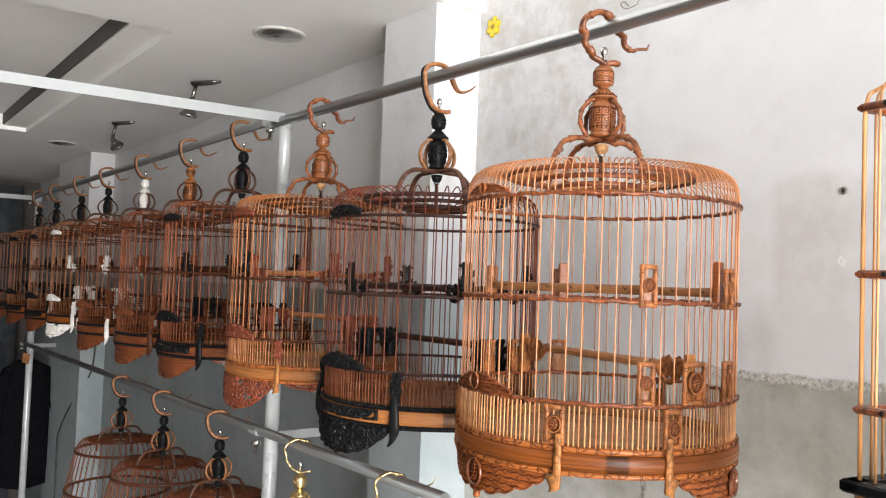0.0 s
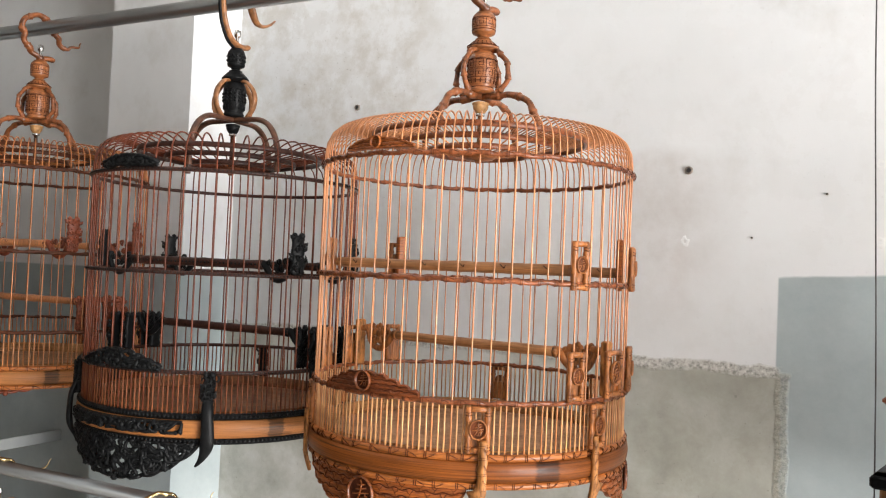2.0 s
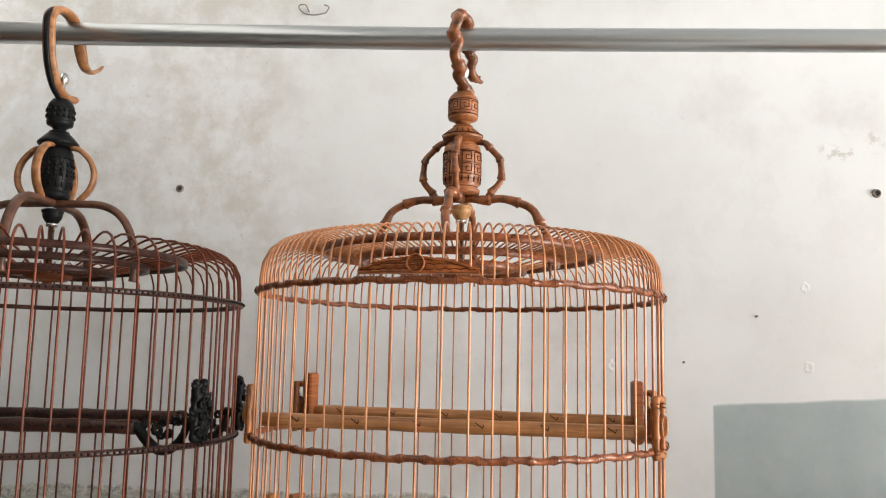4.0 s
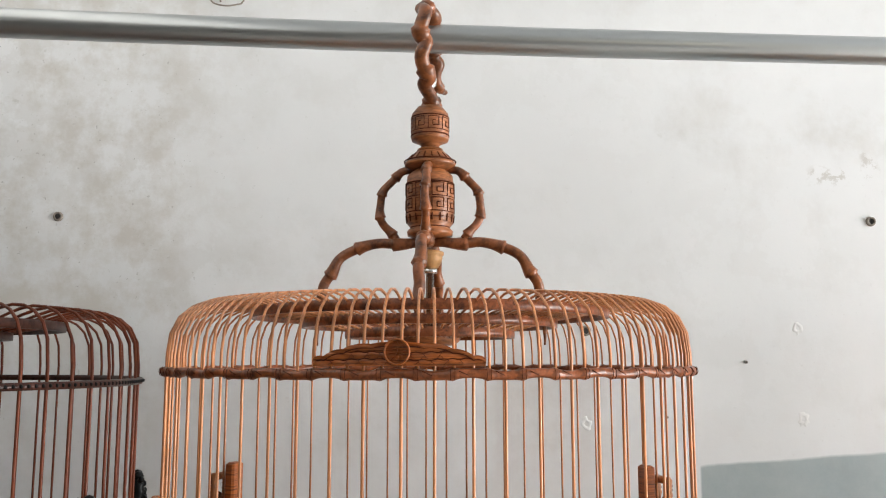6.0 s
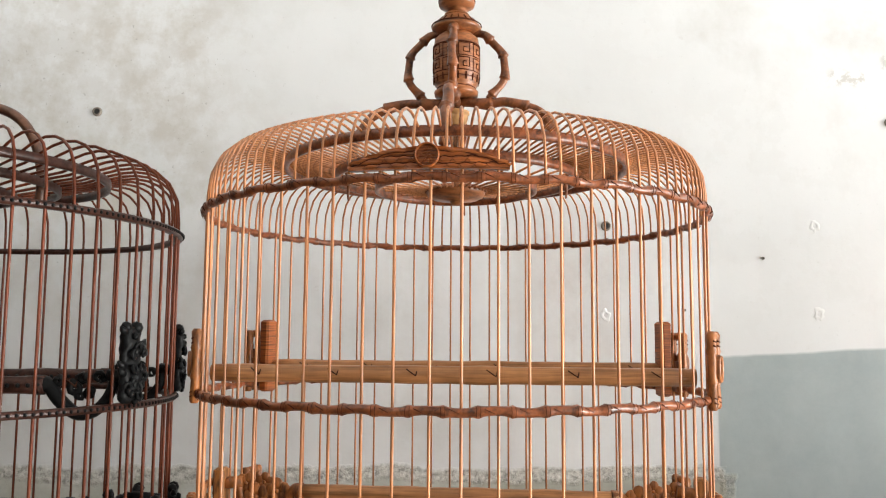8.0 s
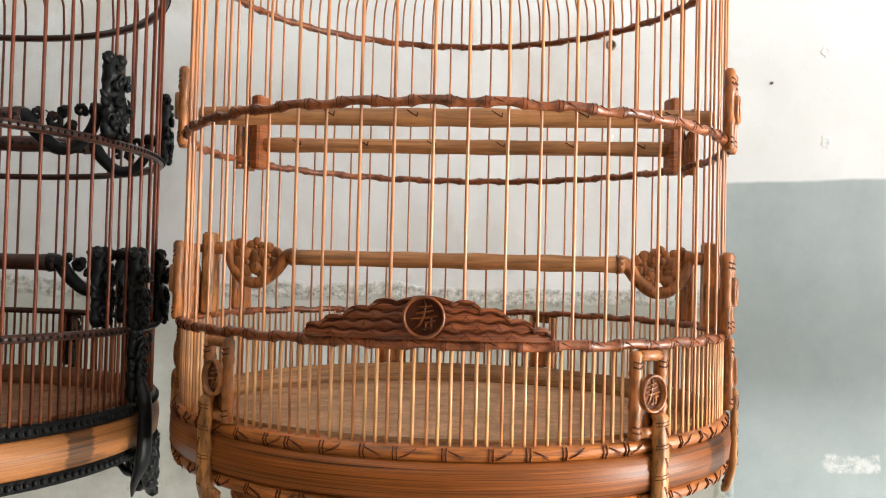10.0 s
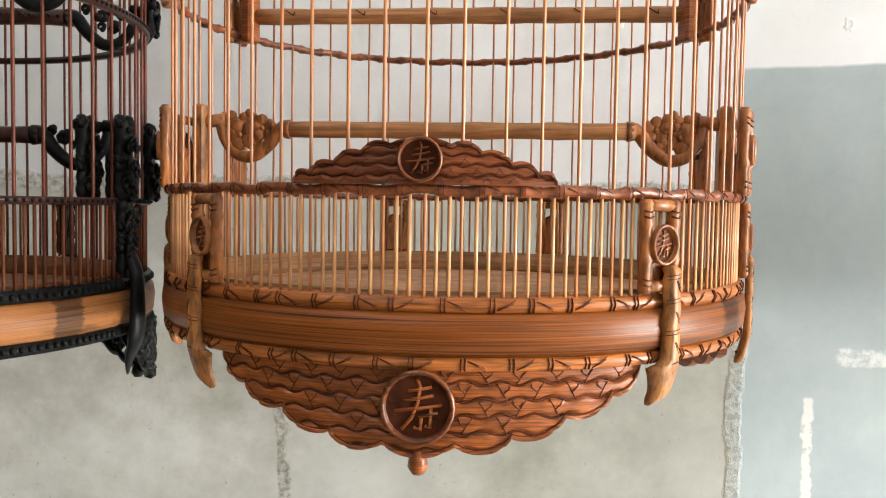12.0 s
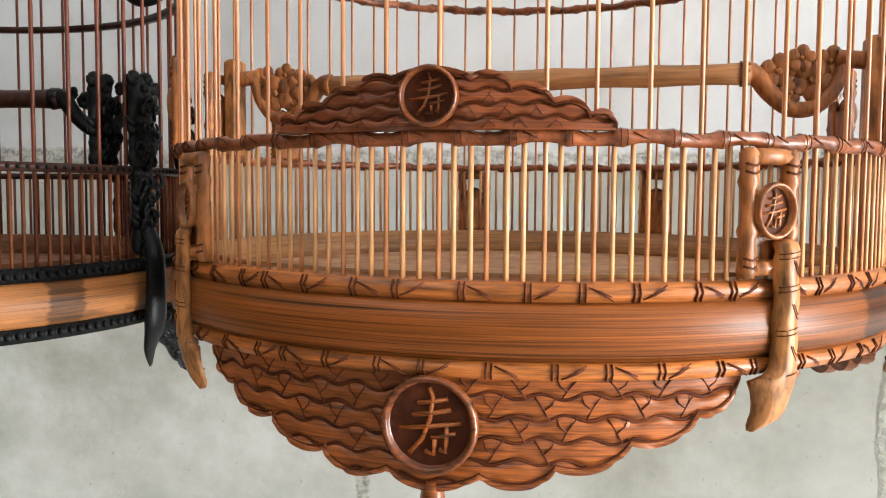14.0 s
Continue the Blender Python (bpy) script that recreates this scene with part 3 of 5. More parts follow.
# ---- bird cages ----
def bamboo_ring(r, z, thick, nodes, swell=0.3, phase=0.0, n=4):
    """A hoop cut like a bamboo cane, with a swelling at each node."""
    N = max(nodes * n, 48)
    pts, rad = [], []
    for k in range(N):
        a = k / N
        f = (a * nodes + phase) % 1.0
        knot = math.exp(-((f - 0.5) / 0.13) ** 2)
        pts.append(on(r + 0.0004 * math.sin(a * nodes * math.tau * 0.5), 360 * a, z + 0.0006 * math.sin(a * nodes * math.pi)))
        rad.append(thick * (0.88 + swell * knot))
    return Geo().tube(pts, rad, 6, True)


def cane(pts, thick, step, swell=0.35, n=8, flat=1.0, side=None, taper=0.0, thorn=False, wob=0.13):
    """A cane with nodes along a line; thorn: each length widens and then steps back, like a cut shoot."""
    pts = curve(pts, 18 if thorn else 7)
    run, rad = 0.0, []
    total = sum((pts[i] - pts[i - 1]).length for i in range(1, len(pts)))
    line = list(pts)
    for i, p in enumerate(line):
        run += (p - line[i - 1]).length if i else 0
        f = (run / step) % 1.0
        up = max(0.0, f - 0.35) ** 2 * 2.6 if thorn and f < 0.93 else 0.0 if thorn else math.exp(-((f - 0.5) / 0.16) ** 2)
        rad.append(thick * (0.86 + swell * up) * (1 - taper * min(1.0, max(0, run / total - 0.75) * 4)))
        if thorn:
            pts[i] = p + wob * thick * Vector((math.sin(run * 310), math.cos(run * 270), math.sin(run * 230)))
    return Geo().tube(pts, rad, n, False, flat, side)


LOOK = {"寿": [[(-0.30, 0.50), (0.06, 0.55), (0.44, 0.64)], [(-0.44, 0.20), (0.04, 0.27), (0.52, 0.38)], [(-0.74, -0.14), (0.0, -0.05), (0.76, 0.08)], [(-0.02, 0.88), (0.08, 0.66), (0.0, 0.12), (-0.18, -0.34), (-0.50, -0.72)],
                [(0.04, -0.32), (0.64, -0.18)], [(0.42, -0.02), (0.40, -0.66), (0.24, -0.58)], [(0.12, -0.34), (0.10, -0.72), (-0.12, -0.64)]]}



def medallion(g, lines, size, m, squash=0.82, ground=None):
    """A round boss with a raised rim and the strokes of one carved sign on it; m: x along, y inwards, z up."""
    n = 24
    rows = []
    for r, d in ((1.0, 0.0), (1.0, -0.0022), (0.93, -0.0032), (0.86, -0.0022), (0.84, 0.0004), (0.0, 0.0004)):
        rows.append([m @ Vector((squash * size * r * math.cos(k * math.tau / n), d, size * r * math.sin(k * math.tau / n))) for k in range(n)])
    g.quads(rows[::-1], False, True)
    if ground is not None:
        ground.quads([[m @ Vector((squash * size * r * math.cos(k * math.tau / n), -0.0001, size * r * math.sin(k * math.tau / n))) for k in range(n)] for r in (0.855, 0.45, 0.01)][::-1], False, True)
    for stroke in LOOK["寿"]:
        lines.tube([m @ Vector((squash * size * 0.84 * x, -0.0004, size * 0.84 * z)) for x, z in stroke], size * 0.052, 5, False, 1.0)


def scalloped(half, meets, bump):
    """The depth of a carved apron at s from its middle: round lobes that meet at (share of the half-width, depth)."""
    ends = [(-meets[0][0], meets[0][1])] + list(meets)

    def depth(s):
        q = min(1.0, abs(s) / half)
        for (a, da), (b, db) in zip(ends, ends[1:]):
            if a <= q <= b:
                f = (q - a) / (b - a)
                lobe = math.sin(math.pi * f ** 1.25) ** 0.6 if a > 0 else math.sin(math.pi * f) ** 0.8
                return da + (db - da) * f + bump * lobe
        return 0.0
    return depth


def carved_sheet(r, half, top, depth, sign, cols=170, rws=48, relief=0.0010, row=0.0074, freq=430, sway=0.0010, thick=0.0045):
    """A curved board with rows of carved waves; it hangs (sign -1) or stands (sign +1) on the height top. Faces the -y axis."""
    g, lines = Geo(), Geo()
    levels = [row * (k + 0.9) for k in range(12)]

    def spot(s, q, out):
        return on(r + out, -90 + math.degrees(s / r), top + sign * depth(s) * q)

    def line(k, s):
        return levels[k] - sway * math.sin(s * freq + math.pi * k) - 0.0003 * math.sin(s * 137 + k)

    def cut(s, d):
        """How far a place at depth d is from the nearest cut between the rows."""
        return min(abs(d - line(k, s)) for k in range(len(levels)))

    front, back = [], []
    for j in range(rws + 1):
        q = j / rws
        fr, bk = [], []
        for i in range(cols + 1):
            s = half * (2 * i / cols - 1)
            full = depth(s)
            d = full * q
            rim = 0.0009 if full - d < 0.0018 else 0.0
            h = relief * (1 - math.exp(-(cut(s, d) / (0.15 * row)) ** 2)) + rim + 0.0002 * math.sin(s * freq * 0.5 + d * 900)
            fr.append(spot(s, q, h - relief))
            bk.append(spot(s, q, -thick))
        front.append(fr)
        back.append(bk)
    flip = sign > 0
    g.quads(front if flip else front[::-1])
    g.quads(back[::-1] if flip else back)
    g.quads([front[-1], back[-1]] if not flip else [back[-1], front[-1]])
    g.quads([[a[0] for a in front], [a[0] for a in back]])
    g.quads([[a[-1] for a in back], [a[-1] for a in front]])
    g.quads([front[0], back[0]] if flip else [back[0], front[0]])

    def at(s, d, out):
        return on(r + out, -90 + math.degrees(s / r), top + sign * d)

    # dark tubes for the cuts between the rows, and one along the scalloped edge
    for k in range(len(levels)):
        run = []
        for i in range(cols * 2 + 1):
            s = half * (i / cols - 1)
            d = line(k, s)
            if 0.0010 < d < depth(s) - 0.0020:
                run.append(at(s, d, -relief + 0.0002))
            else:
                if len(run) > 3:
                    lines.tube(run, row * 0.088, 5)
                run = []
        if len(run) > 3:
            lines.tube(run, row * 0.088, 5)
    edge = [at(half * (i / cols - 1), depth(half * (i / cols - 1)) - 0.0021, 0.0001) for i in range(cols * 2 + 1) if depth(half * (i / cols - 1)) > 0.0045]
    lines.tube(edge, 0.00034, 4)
    # forked cuts across each row
    pitch = math.tau / freq
    for k in range(len(levels)):
        s = -half + pitch * (0.4 + 0.5 * (k % 2))
        while s < half:
            lo, hi = (line(k - 1, s) if k else 0.0004), line(k, s)
            if hi < depth(s) - 0.0030:
                h, w = hi - lo, 0.19 * pitch * (1 if (k + int(s / pitch)) % 2 else -1)
                for branch in ([(-w, 0.06), (-0.2 * w, 0.42), (0.15 * w, 0.62), (0.7 * w, 0.94)], [(1.2 * w, 0.10), (0.9 * w, 0.36), (0.05 * w, 0.58)]):
                    lines.tube([at(s + dx, lo + dz * h, 0.0001) for dx, dz in branch], row * 0.042, 4)
            s += pitch
    return g, lines


def dragon_sheet(r, half, top, depth, sign, seed, count=130, thin=0.0021):
    """Openwork carving: curling tendrils and knobs inside the outline, over a rim."""
    rnd = random.Random(seed)
    g = Geo()
    edge = [on(r, -90 + math.degrees(s / r), top + sign * depth(s)) for s in [half * (i / 30 - 1) for i in range(61)]]
    g.tube(edge, 0.0026, 6)
    for _ in range(count):
        s = half * (2 * rnd.random() - 1)
        q = rnd.random()
        z = depth(s) * q
        a, bend, p = rnd.random() * math.tau, (rnd.random() - 0.5) * 1.9, [s, z]
        pts = []
        for k in range(6):
            z_in = min(max(p[1], 0.0), depth(max(-half, min(half, p[0]))))
            pts.append(on(r + 0.0012 + 0.0030 * math.sin(k * 0.62) * rnd.random(), -90 + math.degrees(max(-half, min(half, p[0])) / r), top + sign * z_in))
            p = [p[0] + 0.0046 * math.cos(a), p[1] + 0.0046 * math.sin(a)]
            a += bend
        if all((pts[i] - pts[i - 1]).length > 1e-5 for i in range(1, 6)):
            g.tube(pts, [thin * 0.7, thin, thin * 1.2, thin * 1.1, thin * 0.9, thin * 0.4], 5)
    for _ in range(count // 3):
        s = half * (2 * rnd.random() - 1)
        g.ball(on(r + 0.0018, -90 + math.degrees(s / r), top + sign * depth(s) * rnd.random()), 0.0026 + 0.0020 * rnd.random(), 6, 4)
    return g


def key_lines(g, r, z, h, n):
    """A row of angular key figures cut round a turned piece."""
    w = math.tau * r / n
    for i in range(n):
        c = 360 * i / n
        for x0, z0, x1, z1 in ((0.0, 0.0, 0.0, 1.0), (0.0, 1.0, 0.72, 1.0), (0.72, 1.0, 0.72, 0.28), (0.72, 0.28, 0.3, 0.28), (0.3, 0.28, 0.3, 0.66), (0.3, 0.66, 0.5, 0.66), (0.0, 0.0, 1.0, 0.0)):
            a = [on(r, c + 360 / n * (x0 + (x1 - x0) * k / 2), z + h * (z0 + (z1 - z0) * k / 2)) for k in range(3)]
            g.tube(a, w * 0.032, 4)


def plate_with_sign(h, w=0.021):
    """A small upright frame of cut bamboo with a round sign in it. x along, y inwards, z up from its foot."""
    g, lines = Geo(), Geo()
    for x in (-w / 2 + 0.003, w / 2 - 0.003):
        g.lathe([(0.0024, 0.0), (0.0033, 0.002), (0.0027, h * 0.3), (0.0036, h * 0.36), (0.0027, h * 0.42), (0.0027, h * 0.68), (0.0036, h * 0.74), (0.0028, h * 0.8), (0.0033, h - 0.002), (0.002, h)], 8, (x, 0, 0))
    for z in (0.003, h - 0.003):
        g.tube([(-w / 2 + 0.002, 0, z), (0, 0, z + 0.0004), (w / 2 - 0.002, 0, z)], 0.0028, 8)
    g.box(Matrix.Translation((0, 0.0022, h * 0.30)), w - 0.006, 0.002, h * 0.5)
    ground = Geo()
    medallion(g, lines, min(w * 0.40, 0.0125), Matrix.Translation((0, -0.0020, h * 0.52)), 0.88, ground)
    cuts = Geo()
    for z in (0.10, 0.16, 0.82, 0.88):
        for x in (-w / 2 + 0.003, w / 2 - 0.003):
            cuts.tube([(x - 0.003, -0.0018, h * z), (x, -0.0030, h * z - 0.0008), (x + 0.003, -0.0018, h * z)], 0.0005, 4)
    for a in cuts.f:
        ground.f.append(tuple(len(ground.v) + q for q in a))
    ground.s.extend(cuts.s)
    ground.v.extend(cuts.v)
    return g, lines, ground


def clip_leg():
    """A flat carved clip that runs over the base band and ends in a fin. x along, y inwards, z up from the band's foot."""
    g = Geo()
    shape = ((0.0440, -0.0028, 0.0028), (0.0425, -0.0044, 0.0040), (0.0400, -0.0036, 0.0044), (0.0370, -0.0044, 0.0040), (0.0330, -0.0046, 0.0036), (0.0260, -0.0035, 0.0046), (0.0225, -0.0036, 0.0047), (0.0170, -0.0048, 0.0036),
             (0.0110, -0.0038, 0.0045), (0.0050, -0.0045, 0.0042), (0.0012, -0.0048, 0.0044), (-0.0012, -0.0086, 0.0046), (-0.0028, -0.0160, 0.0046), (-0.0070, -0.0132, 0.0040), (-0.0110, -0.0112, 0.0036), (-0.0145, -0.0102, 0.0032),
             (-0.0172, -0.0104, 0.0018), (-0.0192, -0.0112, -0.0030), (-0.0206, -0.0120, -0.0086))
    rows = []
    for z, a, b in shape:
        a, b = (a * 1.06, b * 1.06) if z > 0 else (a * 0.88, b * 1.02)
        y = -0.0032 + (0.0020 if z > 0.043 else 0.0006 if z > 0.042 else 0.0) + (0.005 * (-z / 0.019) ** 1.4 if z < 0 else 0.0)
        ridge, t = a + 0.40 * (b - a), min(0.0028, (b - a) * 0.3)
        rows.append([(a, y + t, z), (a + 0.0003, y + 0.0006, z), (ridge - 0.0006, y - 0.0014, z), (ridge, y - 0.0017, z), ((b + ridge) / 2, y - 0.0015, z), (b - 0.0005, y - 0.0009, z), (b, y + t, z), (ridge, y + t + 0.0003, z)])
    base = g.quads(rows[::-1], False, True)
    g.cap(base, 8, True)
    g.cap(base + (len(rows) - 1) * 8, 8)
    cuts = Geo()
    for z in (0.0395, 0.0378, 0.0285, 0.0268, 0.0140, 0.0123, -0.0012):
        cuts.tube([(-0.0040, -0.0028, z - 0.0004), (-0.0014, -0.0045, z - 0.0002), (-0.0004, -0.0049, z), (0.0018, -0.0047, z + 0.0002), (0.0040, -0.0040, z + 0.0006)], 0.00026, 4)
    for z in (0.033, 0.0185, 0.0045):
        cuts.tube([(0.0036, -0.0041, z - 0.0012), (0.0018, -0.0047, z + 0.0012), (0.0003, -0.0048, z + 0.0042)], 0.00026, 4)
        cuts.tube([(0.0037, -0.0041, z + 0.0004), (0.0022, -0.0046, z + 0.0022), (0.0012, -0.0047, z + 0.0040)], 0.00026, 4)
    for dx in (-0.0055, -0.0025, 0.0005):
        cuts.tube([(dx, -0.0036, -0.0055), (dx - 0.0012, 0.0008, -0.0105), (dx - 0.0022, 0.0036, -0.0135)], 0.00035, 4)
    return g, cuts


def perch_end_carving(seed, flip, blossoms=True):
    """The carved end of a perch: a stem that curls under a bunch of blossoms, or of knots and scrolls."""
    rnd = random.Random(seed)
    g = Geo()
    f = -1 if flip else 1
    g.tube(curve([(0.106 * f, 0, 0.0), (0.113 * f, 0, -0.0005), (0.1195 * f, 0, -0.009), (0.130 * f, 0, -0.0172), (0.141 * f, 0, -0.0160), (0.149 * f, 0, -0.007), (0.153 * f, 0, 0.005)], 5), [0.0063, 0.0062, 0.0060, 0.0057, 0.0053] + [0.0047 - 0.00006 * i for i in range(26)], 8)
    if blossoms:
        for cx, cz, size in ((0.1238, 0.0005, 0.0080), (0.1385, -0.0040, 0.0092), (0.1335, 0.0062, 0.0060), (0.1468, 0.0048, 0.0068), (0.1290, -0.0098, 0.0050)):
            turn, y = rnd.random() * math.tau, 0.0032 * (rnd.random() - 0.5)
            for k in range(5):
                a = turn + k * math.tau / 5
                g.ball((f * (cx + size * 0.62 * math.cos(a)), y, cz + size * 0.62 * math.sin(a)), size * 0.54, 9, 6, (1, 0.42, 1))
            for side in (-1, 1):
                g.ball((f * cx, y + side * size * 0.20, cz), size * 0.22, 6, 4)
    else:
        for cx, cz, size in ((0.1190, 0.0045, 0.0046), (0.1270, 0.0010, 0.0064), (0.1350, 0.0050, 0.0056), (0.1385, -0.0035, 0.0060), (0.1455, 0.0040, 0.0050), (0.1300, -0.0070, 0.0040)):
            a, bend = rnd.random() * math.tau, 1.0 + 0.5 * rnd.random()
            p, pts = Vector((f * cx, 0.002 * (rnd.random() - 0.5), cz)), []
            for k in range(8):
                pts.append(tuple(p))
                p = p + size * 0.42 * Vector((math.cos(a), 0.25 * math.sin(k), math.sin(a)))
                a += bend * 0.8
            g.tube(pts, [size * 0.28 + size * 0.12 * math.sin(k * 0.6) for k in range(8)], 6)
            g.ball((f * cx, 0, cz), size * 0.52, 7, 5, (1, 0.6, 1))
    g.tube([(f * 0.149, 0, 0.006), (f * 0.168, 0, 0.004)], 0.0042, 8)
    return g


def black_claw(seed, h=0.05, w=0.0195):
    """A knotty carved bracket in one piece, its face cut into lumps and folds. x along, y inwards, z up."""
    g = Geo()
    off = Vector((seed * 1.7, seed * 0.31, seed * 2.3))
    rows, n, m = [], 22, 14
    for j in range(n + 1):
        z = h * j / n
        row = []
        for k in range(m):
            a = k * math.tau / m
            c, d = math.cos(a), math.sin(a)
            f = 1.0 / max(abs(c), abs(d)) ** 0.8
            p = Vector((c * f * w * 0.42, d * f * 0.0032, z))
            q = noise.noise(p * 230 + off) * 0.9 + noise.noise(p * 520 + off) * 0.5
            end = 0.72 if j in (0, n) else 1.0
            row.append((p.x * end * (1 + 0.24 * q), p.y * end * (1 + 0.55 * q) - 0.0009 * q, z + 0.0012 * q))
        rows.append(row)
    b = g.quads(rows, False, True)
    g.cap(b, m, True)
    g.cap(b + n * m, m)
    g.ball((-w * 0.27, 0, h), 0.0036, 7, 5)
    g.ball((w * 0.25, 0, h * 0.99), 0.0042, 7, 5)
    # scrolls, scales and spurs that stand out of the body
    rnd = random.Random(int(seed) + 7)
    for k in range(16):
        z, x = h * (0.06 + 0.88 * rnd.random()), (rnd.random() - 0.5) * w * 0.9
        a, bend, pts = rnd.random() * math.tau, 0.7 + 0.7 * rnd.random(), []
        for q in range(7):
            pts.append((x, -0.0038 - 0.0016 * math.sin(q * 0.5), z))
            x, z = x + 0.0022 * math.cos(a), z + 0.0026 * math.sin(a)
            a += bend
        g.tube(pts, [0.0008, 0.0012, 0.0014, 0.0014, 0.0012, 0.0010, 0.0005], 5)
    for k in range(6):
        side = rnd.choice((-1, 1))
        z = h * (0.05 + 0.9 * rnd.random())
        g.tube([(side * w * 0.36, -0.001, z), (side * w * 0.54, -0.0016, z + 0.001), (side * w * (0.58 + 0.10 * rnd.random()), -0.001, z + 0.0035)], [0.0026, 0.0021, 0.0008], 6)
    for k in range(10):
        g.ball(((rnd.random() - 0.5) * w * 0.8, -0.0040, h * rnd.random()), 0.0014 + 0.0012 * rnd.random(), 6, 4)
    return g


class Cage:
    """Heights over the cage's foot for one cage, in metres; style: its materials and carving."""

    def __init__(self, x, y, z, turn, label, style, r=0.1695, bars=62, per=3, group="bird cages on the upper rail", dome_dip=0.026, hoops=(0.117, 0.2288, 0.3460), top=0.393, hang=0.579, hook_turn=0.0, legs=3, tail=0.0):
        self.s, self.r, self.bars, self.per = style, r, bars, per
        self.low, self.mid, self.high = hoops
        self.crest, self.hang, self.dip, self.turn, self.legs = top, hang, dome_dip, turn, legs
        self.e = thing("birdcage", label, "bird cage", pose(x, y, z, 0, 0, turn), group)
        self.hook_turn, self.tail = hook_turn, tail

    # the wires
    def wires(self):
        r, c, st = self.r, self.crest, self.s
        d = self.dip
        t = c - (0.0035 if st["cane"] else 0.0)
        profile = [(r, 0.066), (r, self.low), (r, self.mid), (r, self.high), (r, self.high + 0.010), (r * 0.991, t - 0.0205), (r * 0.963, t - 0.0105), (r * 0.92, t - 0.0042), (r * 0.87, t - 0.0009), (r * 0.81, t), (r * 0.75, t - 0.0016),
                   (r * 0.70, t - 0.0042), (r * 0.60, c - d * 0.40), (r * 0.50, c - d * 0.52), (r * 0.33, c - d * 0.80), (0.0190, c - d + 0.0015)]
        thick = 0.00084 if st["cane"] else 0.00102
        rnd = random.Random(self.bars)
        long_bar = Geo().tube([(p, 0, z) for p, z in profile], thick, 6).mesh("bar", st["bar"])
        mid_bar = Geo().tube([(p, 0, z) for p, z in profile[:-2]], thick, 6).mesh("bar", st["bar"])
        front = -math.pi / 2 + radians(0.3)
        for k in range(self.bars):
            part("bar", mid_bar if k % 2 else long_bar, None, self.e, "", Matrix.Rotation(front + math.tau * (k + 0.05 * rnd.uniform(-1, 1)) / self.bars, 4, "Z"))
        dome_bar = Geo().tube([(p, 0, z) for p, z in profile[3:-2]], 0.95 * thick, 6).mesh("dome_bar", st["bar"])
        for k in range(self.bars if st["cane"] else 0):
            part("dome_bar", dome_bar, None, self.e, "", Matrix.Rotation(front + math.tau * (k + 0.5) / self.bars, 4, "Z"))
        short = Geo().tube([(r, 0, 0.066), (r, 0, self.low)], 0.00094, 6).mesh("short_bar", st["short"])
        for k in range(self.bars * self.per):
            if k % self.per:
                part("short_bar", short, None, self.e, "", Matrix.Rotation(front + math.tau * (k + 0.06 * rnd.uniform(-1, 1)) / self.bars / self.per, 4, "Z"))

    def hoops(self):
        st, r = self.s, self.r
        for z, nm in ((self.high, "upper_hoop"), (self.mid, "middle_hoop"), (self.low, "lower_hoop")):
            if st["cane"]:
                part(nm, bamboo_ring(r + 0.0008, z, 0.0027, self.bars, 0.36, 0.5, 6), st["hoop"], self.e, "red-brown hoop carved like bamboo")
                g = Geo()
                for k in range(self.bars):
                    a = 360 * k / self.bars
                    for da in (0.35, -0.35):
                        g.tube([on(r + 0.0009 + 0.0033 * math.cos(q), a + da, z + 0.0033 * math.sin(q)) for q in (-0.9, -0.45, 0.0, 0.45, 0.9)], 0.00022, 4)
                    g.tube([on(r + 0.0035, a + 1.0, z + 0.0016), on(r + 0.0037, a + 2.6, z - 0.0006)], 0.0003, 4)
                tagged(part("hoop_cuts", g, RECESS, self.e), kind="stuff")
            else:
                g = Geo().ringband([(r - 0.0022, z - 0.0022), (r + 0.0028, z - 0.0022), (r + 0.0036, z), (r + 0.0028, z + 0.0022), (r - 0.0022, z + 0.0022)], 64)
                part(nm, g, st["hoop"], self.e)
                if st["band"] == BAND_LIGHT:
                    g = Geo()
                    for k in range(240):
                        g.ball(on(r + 0.0034, 1.5 * k, z + 0.0001), 0.00125, 5, 4)
                    tagged(part("hoop_beads", g, st["trim"], self.e, "row of tiny black beads"), kind="stuff")
        c, d = self.crest, self.dip
        zz = c - d * 0.40
        for q, z in ((0.70, c - 0.0105), (0.50, zz - 0.0062), (0.33, c - d * 0.80 - 0.0026)):
            part("dome_hoop", Geo().ringband([(q * r - 0.0014, z - 0.0026), (q * r + 0.0014, z - 0.0026), (q * r + 0.0016, z), (q * r + 0.0014, z + 0.0036), (q * r - 0.0014, z + 0.0036)], 64), st["hoop"], self.e)
        g = Geo().lathe([(0.003, c - d - 0.0085), (0.0045, c - d - 0.0055), (0.016, c - d - 0.0045), (0.0200, c - d - 0.002), (0.0212, c - d + 0.0005), (0.0212, c - d + 0.003), (0.018, c - d + 0.0045), (0.010, c - d + 0.005)], 36)
        for k in range(31):
            g.ball(on(0.0212, 360 * k / 31, c - d + 0.0015), 0.0014, 5, 4)
        part("dome_hub", g, st["hub"], self.e)

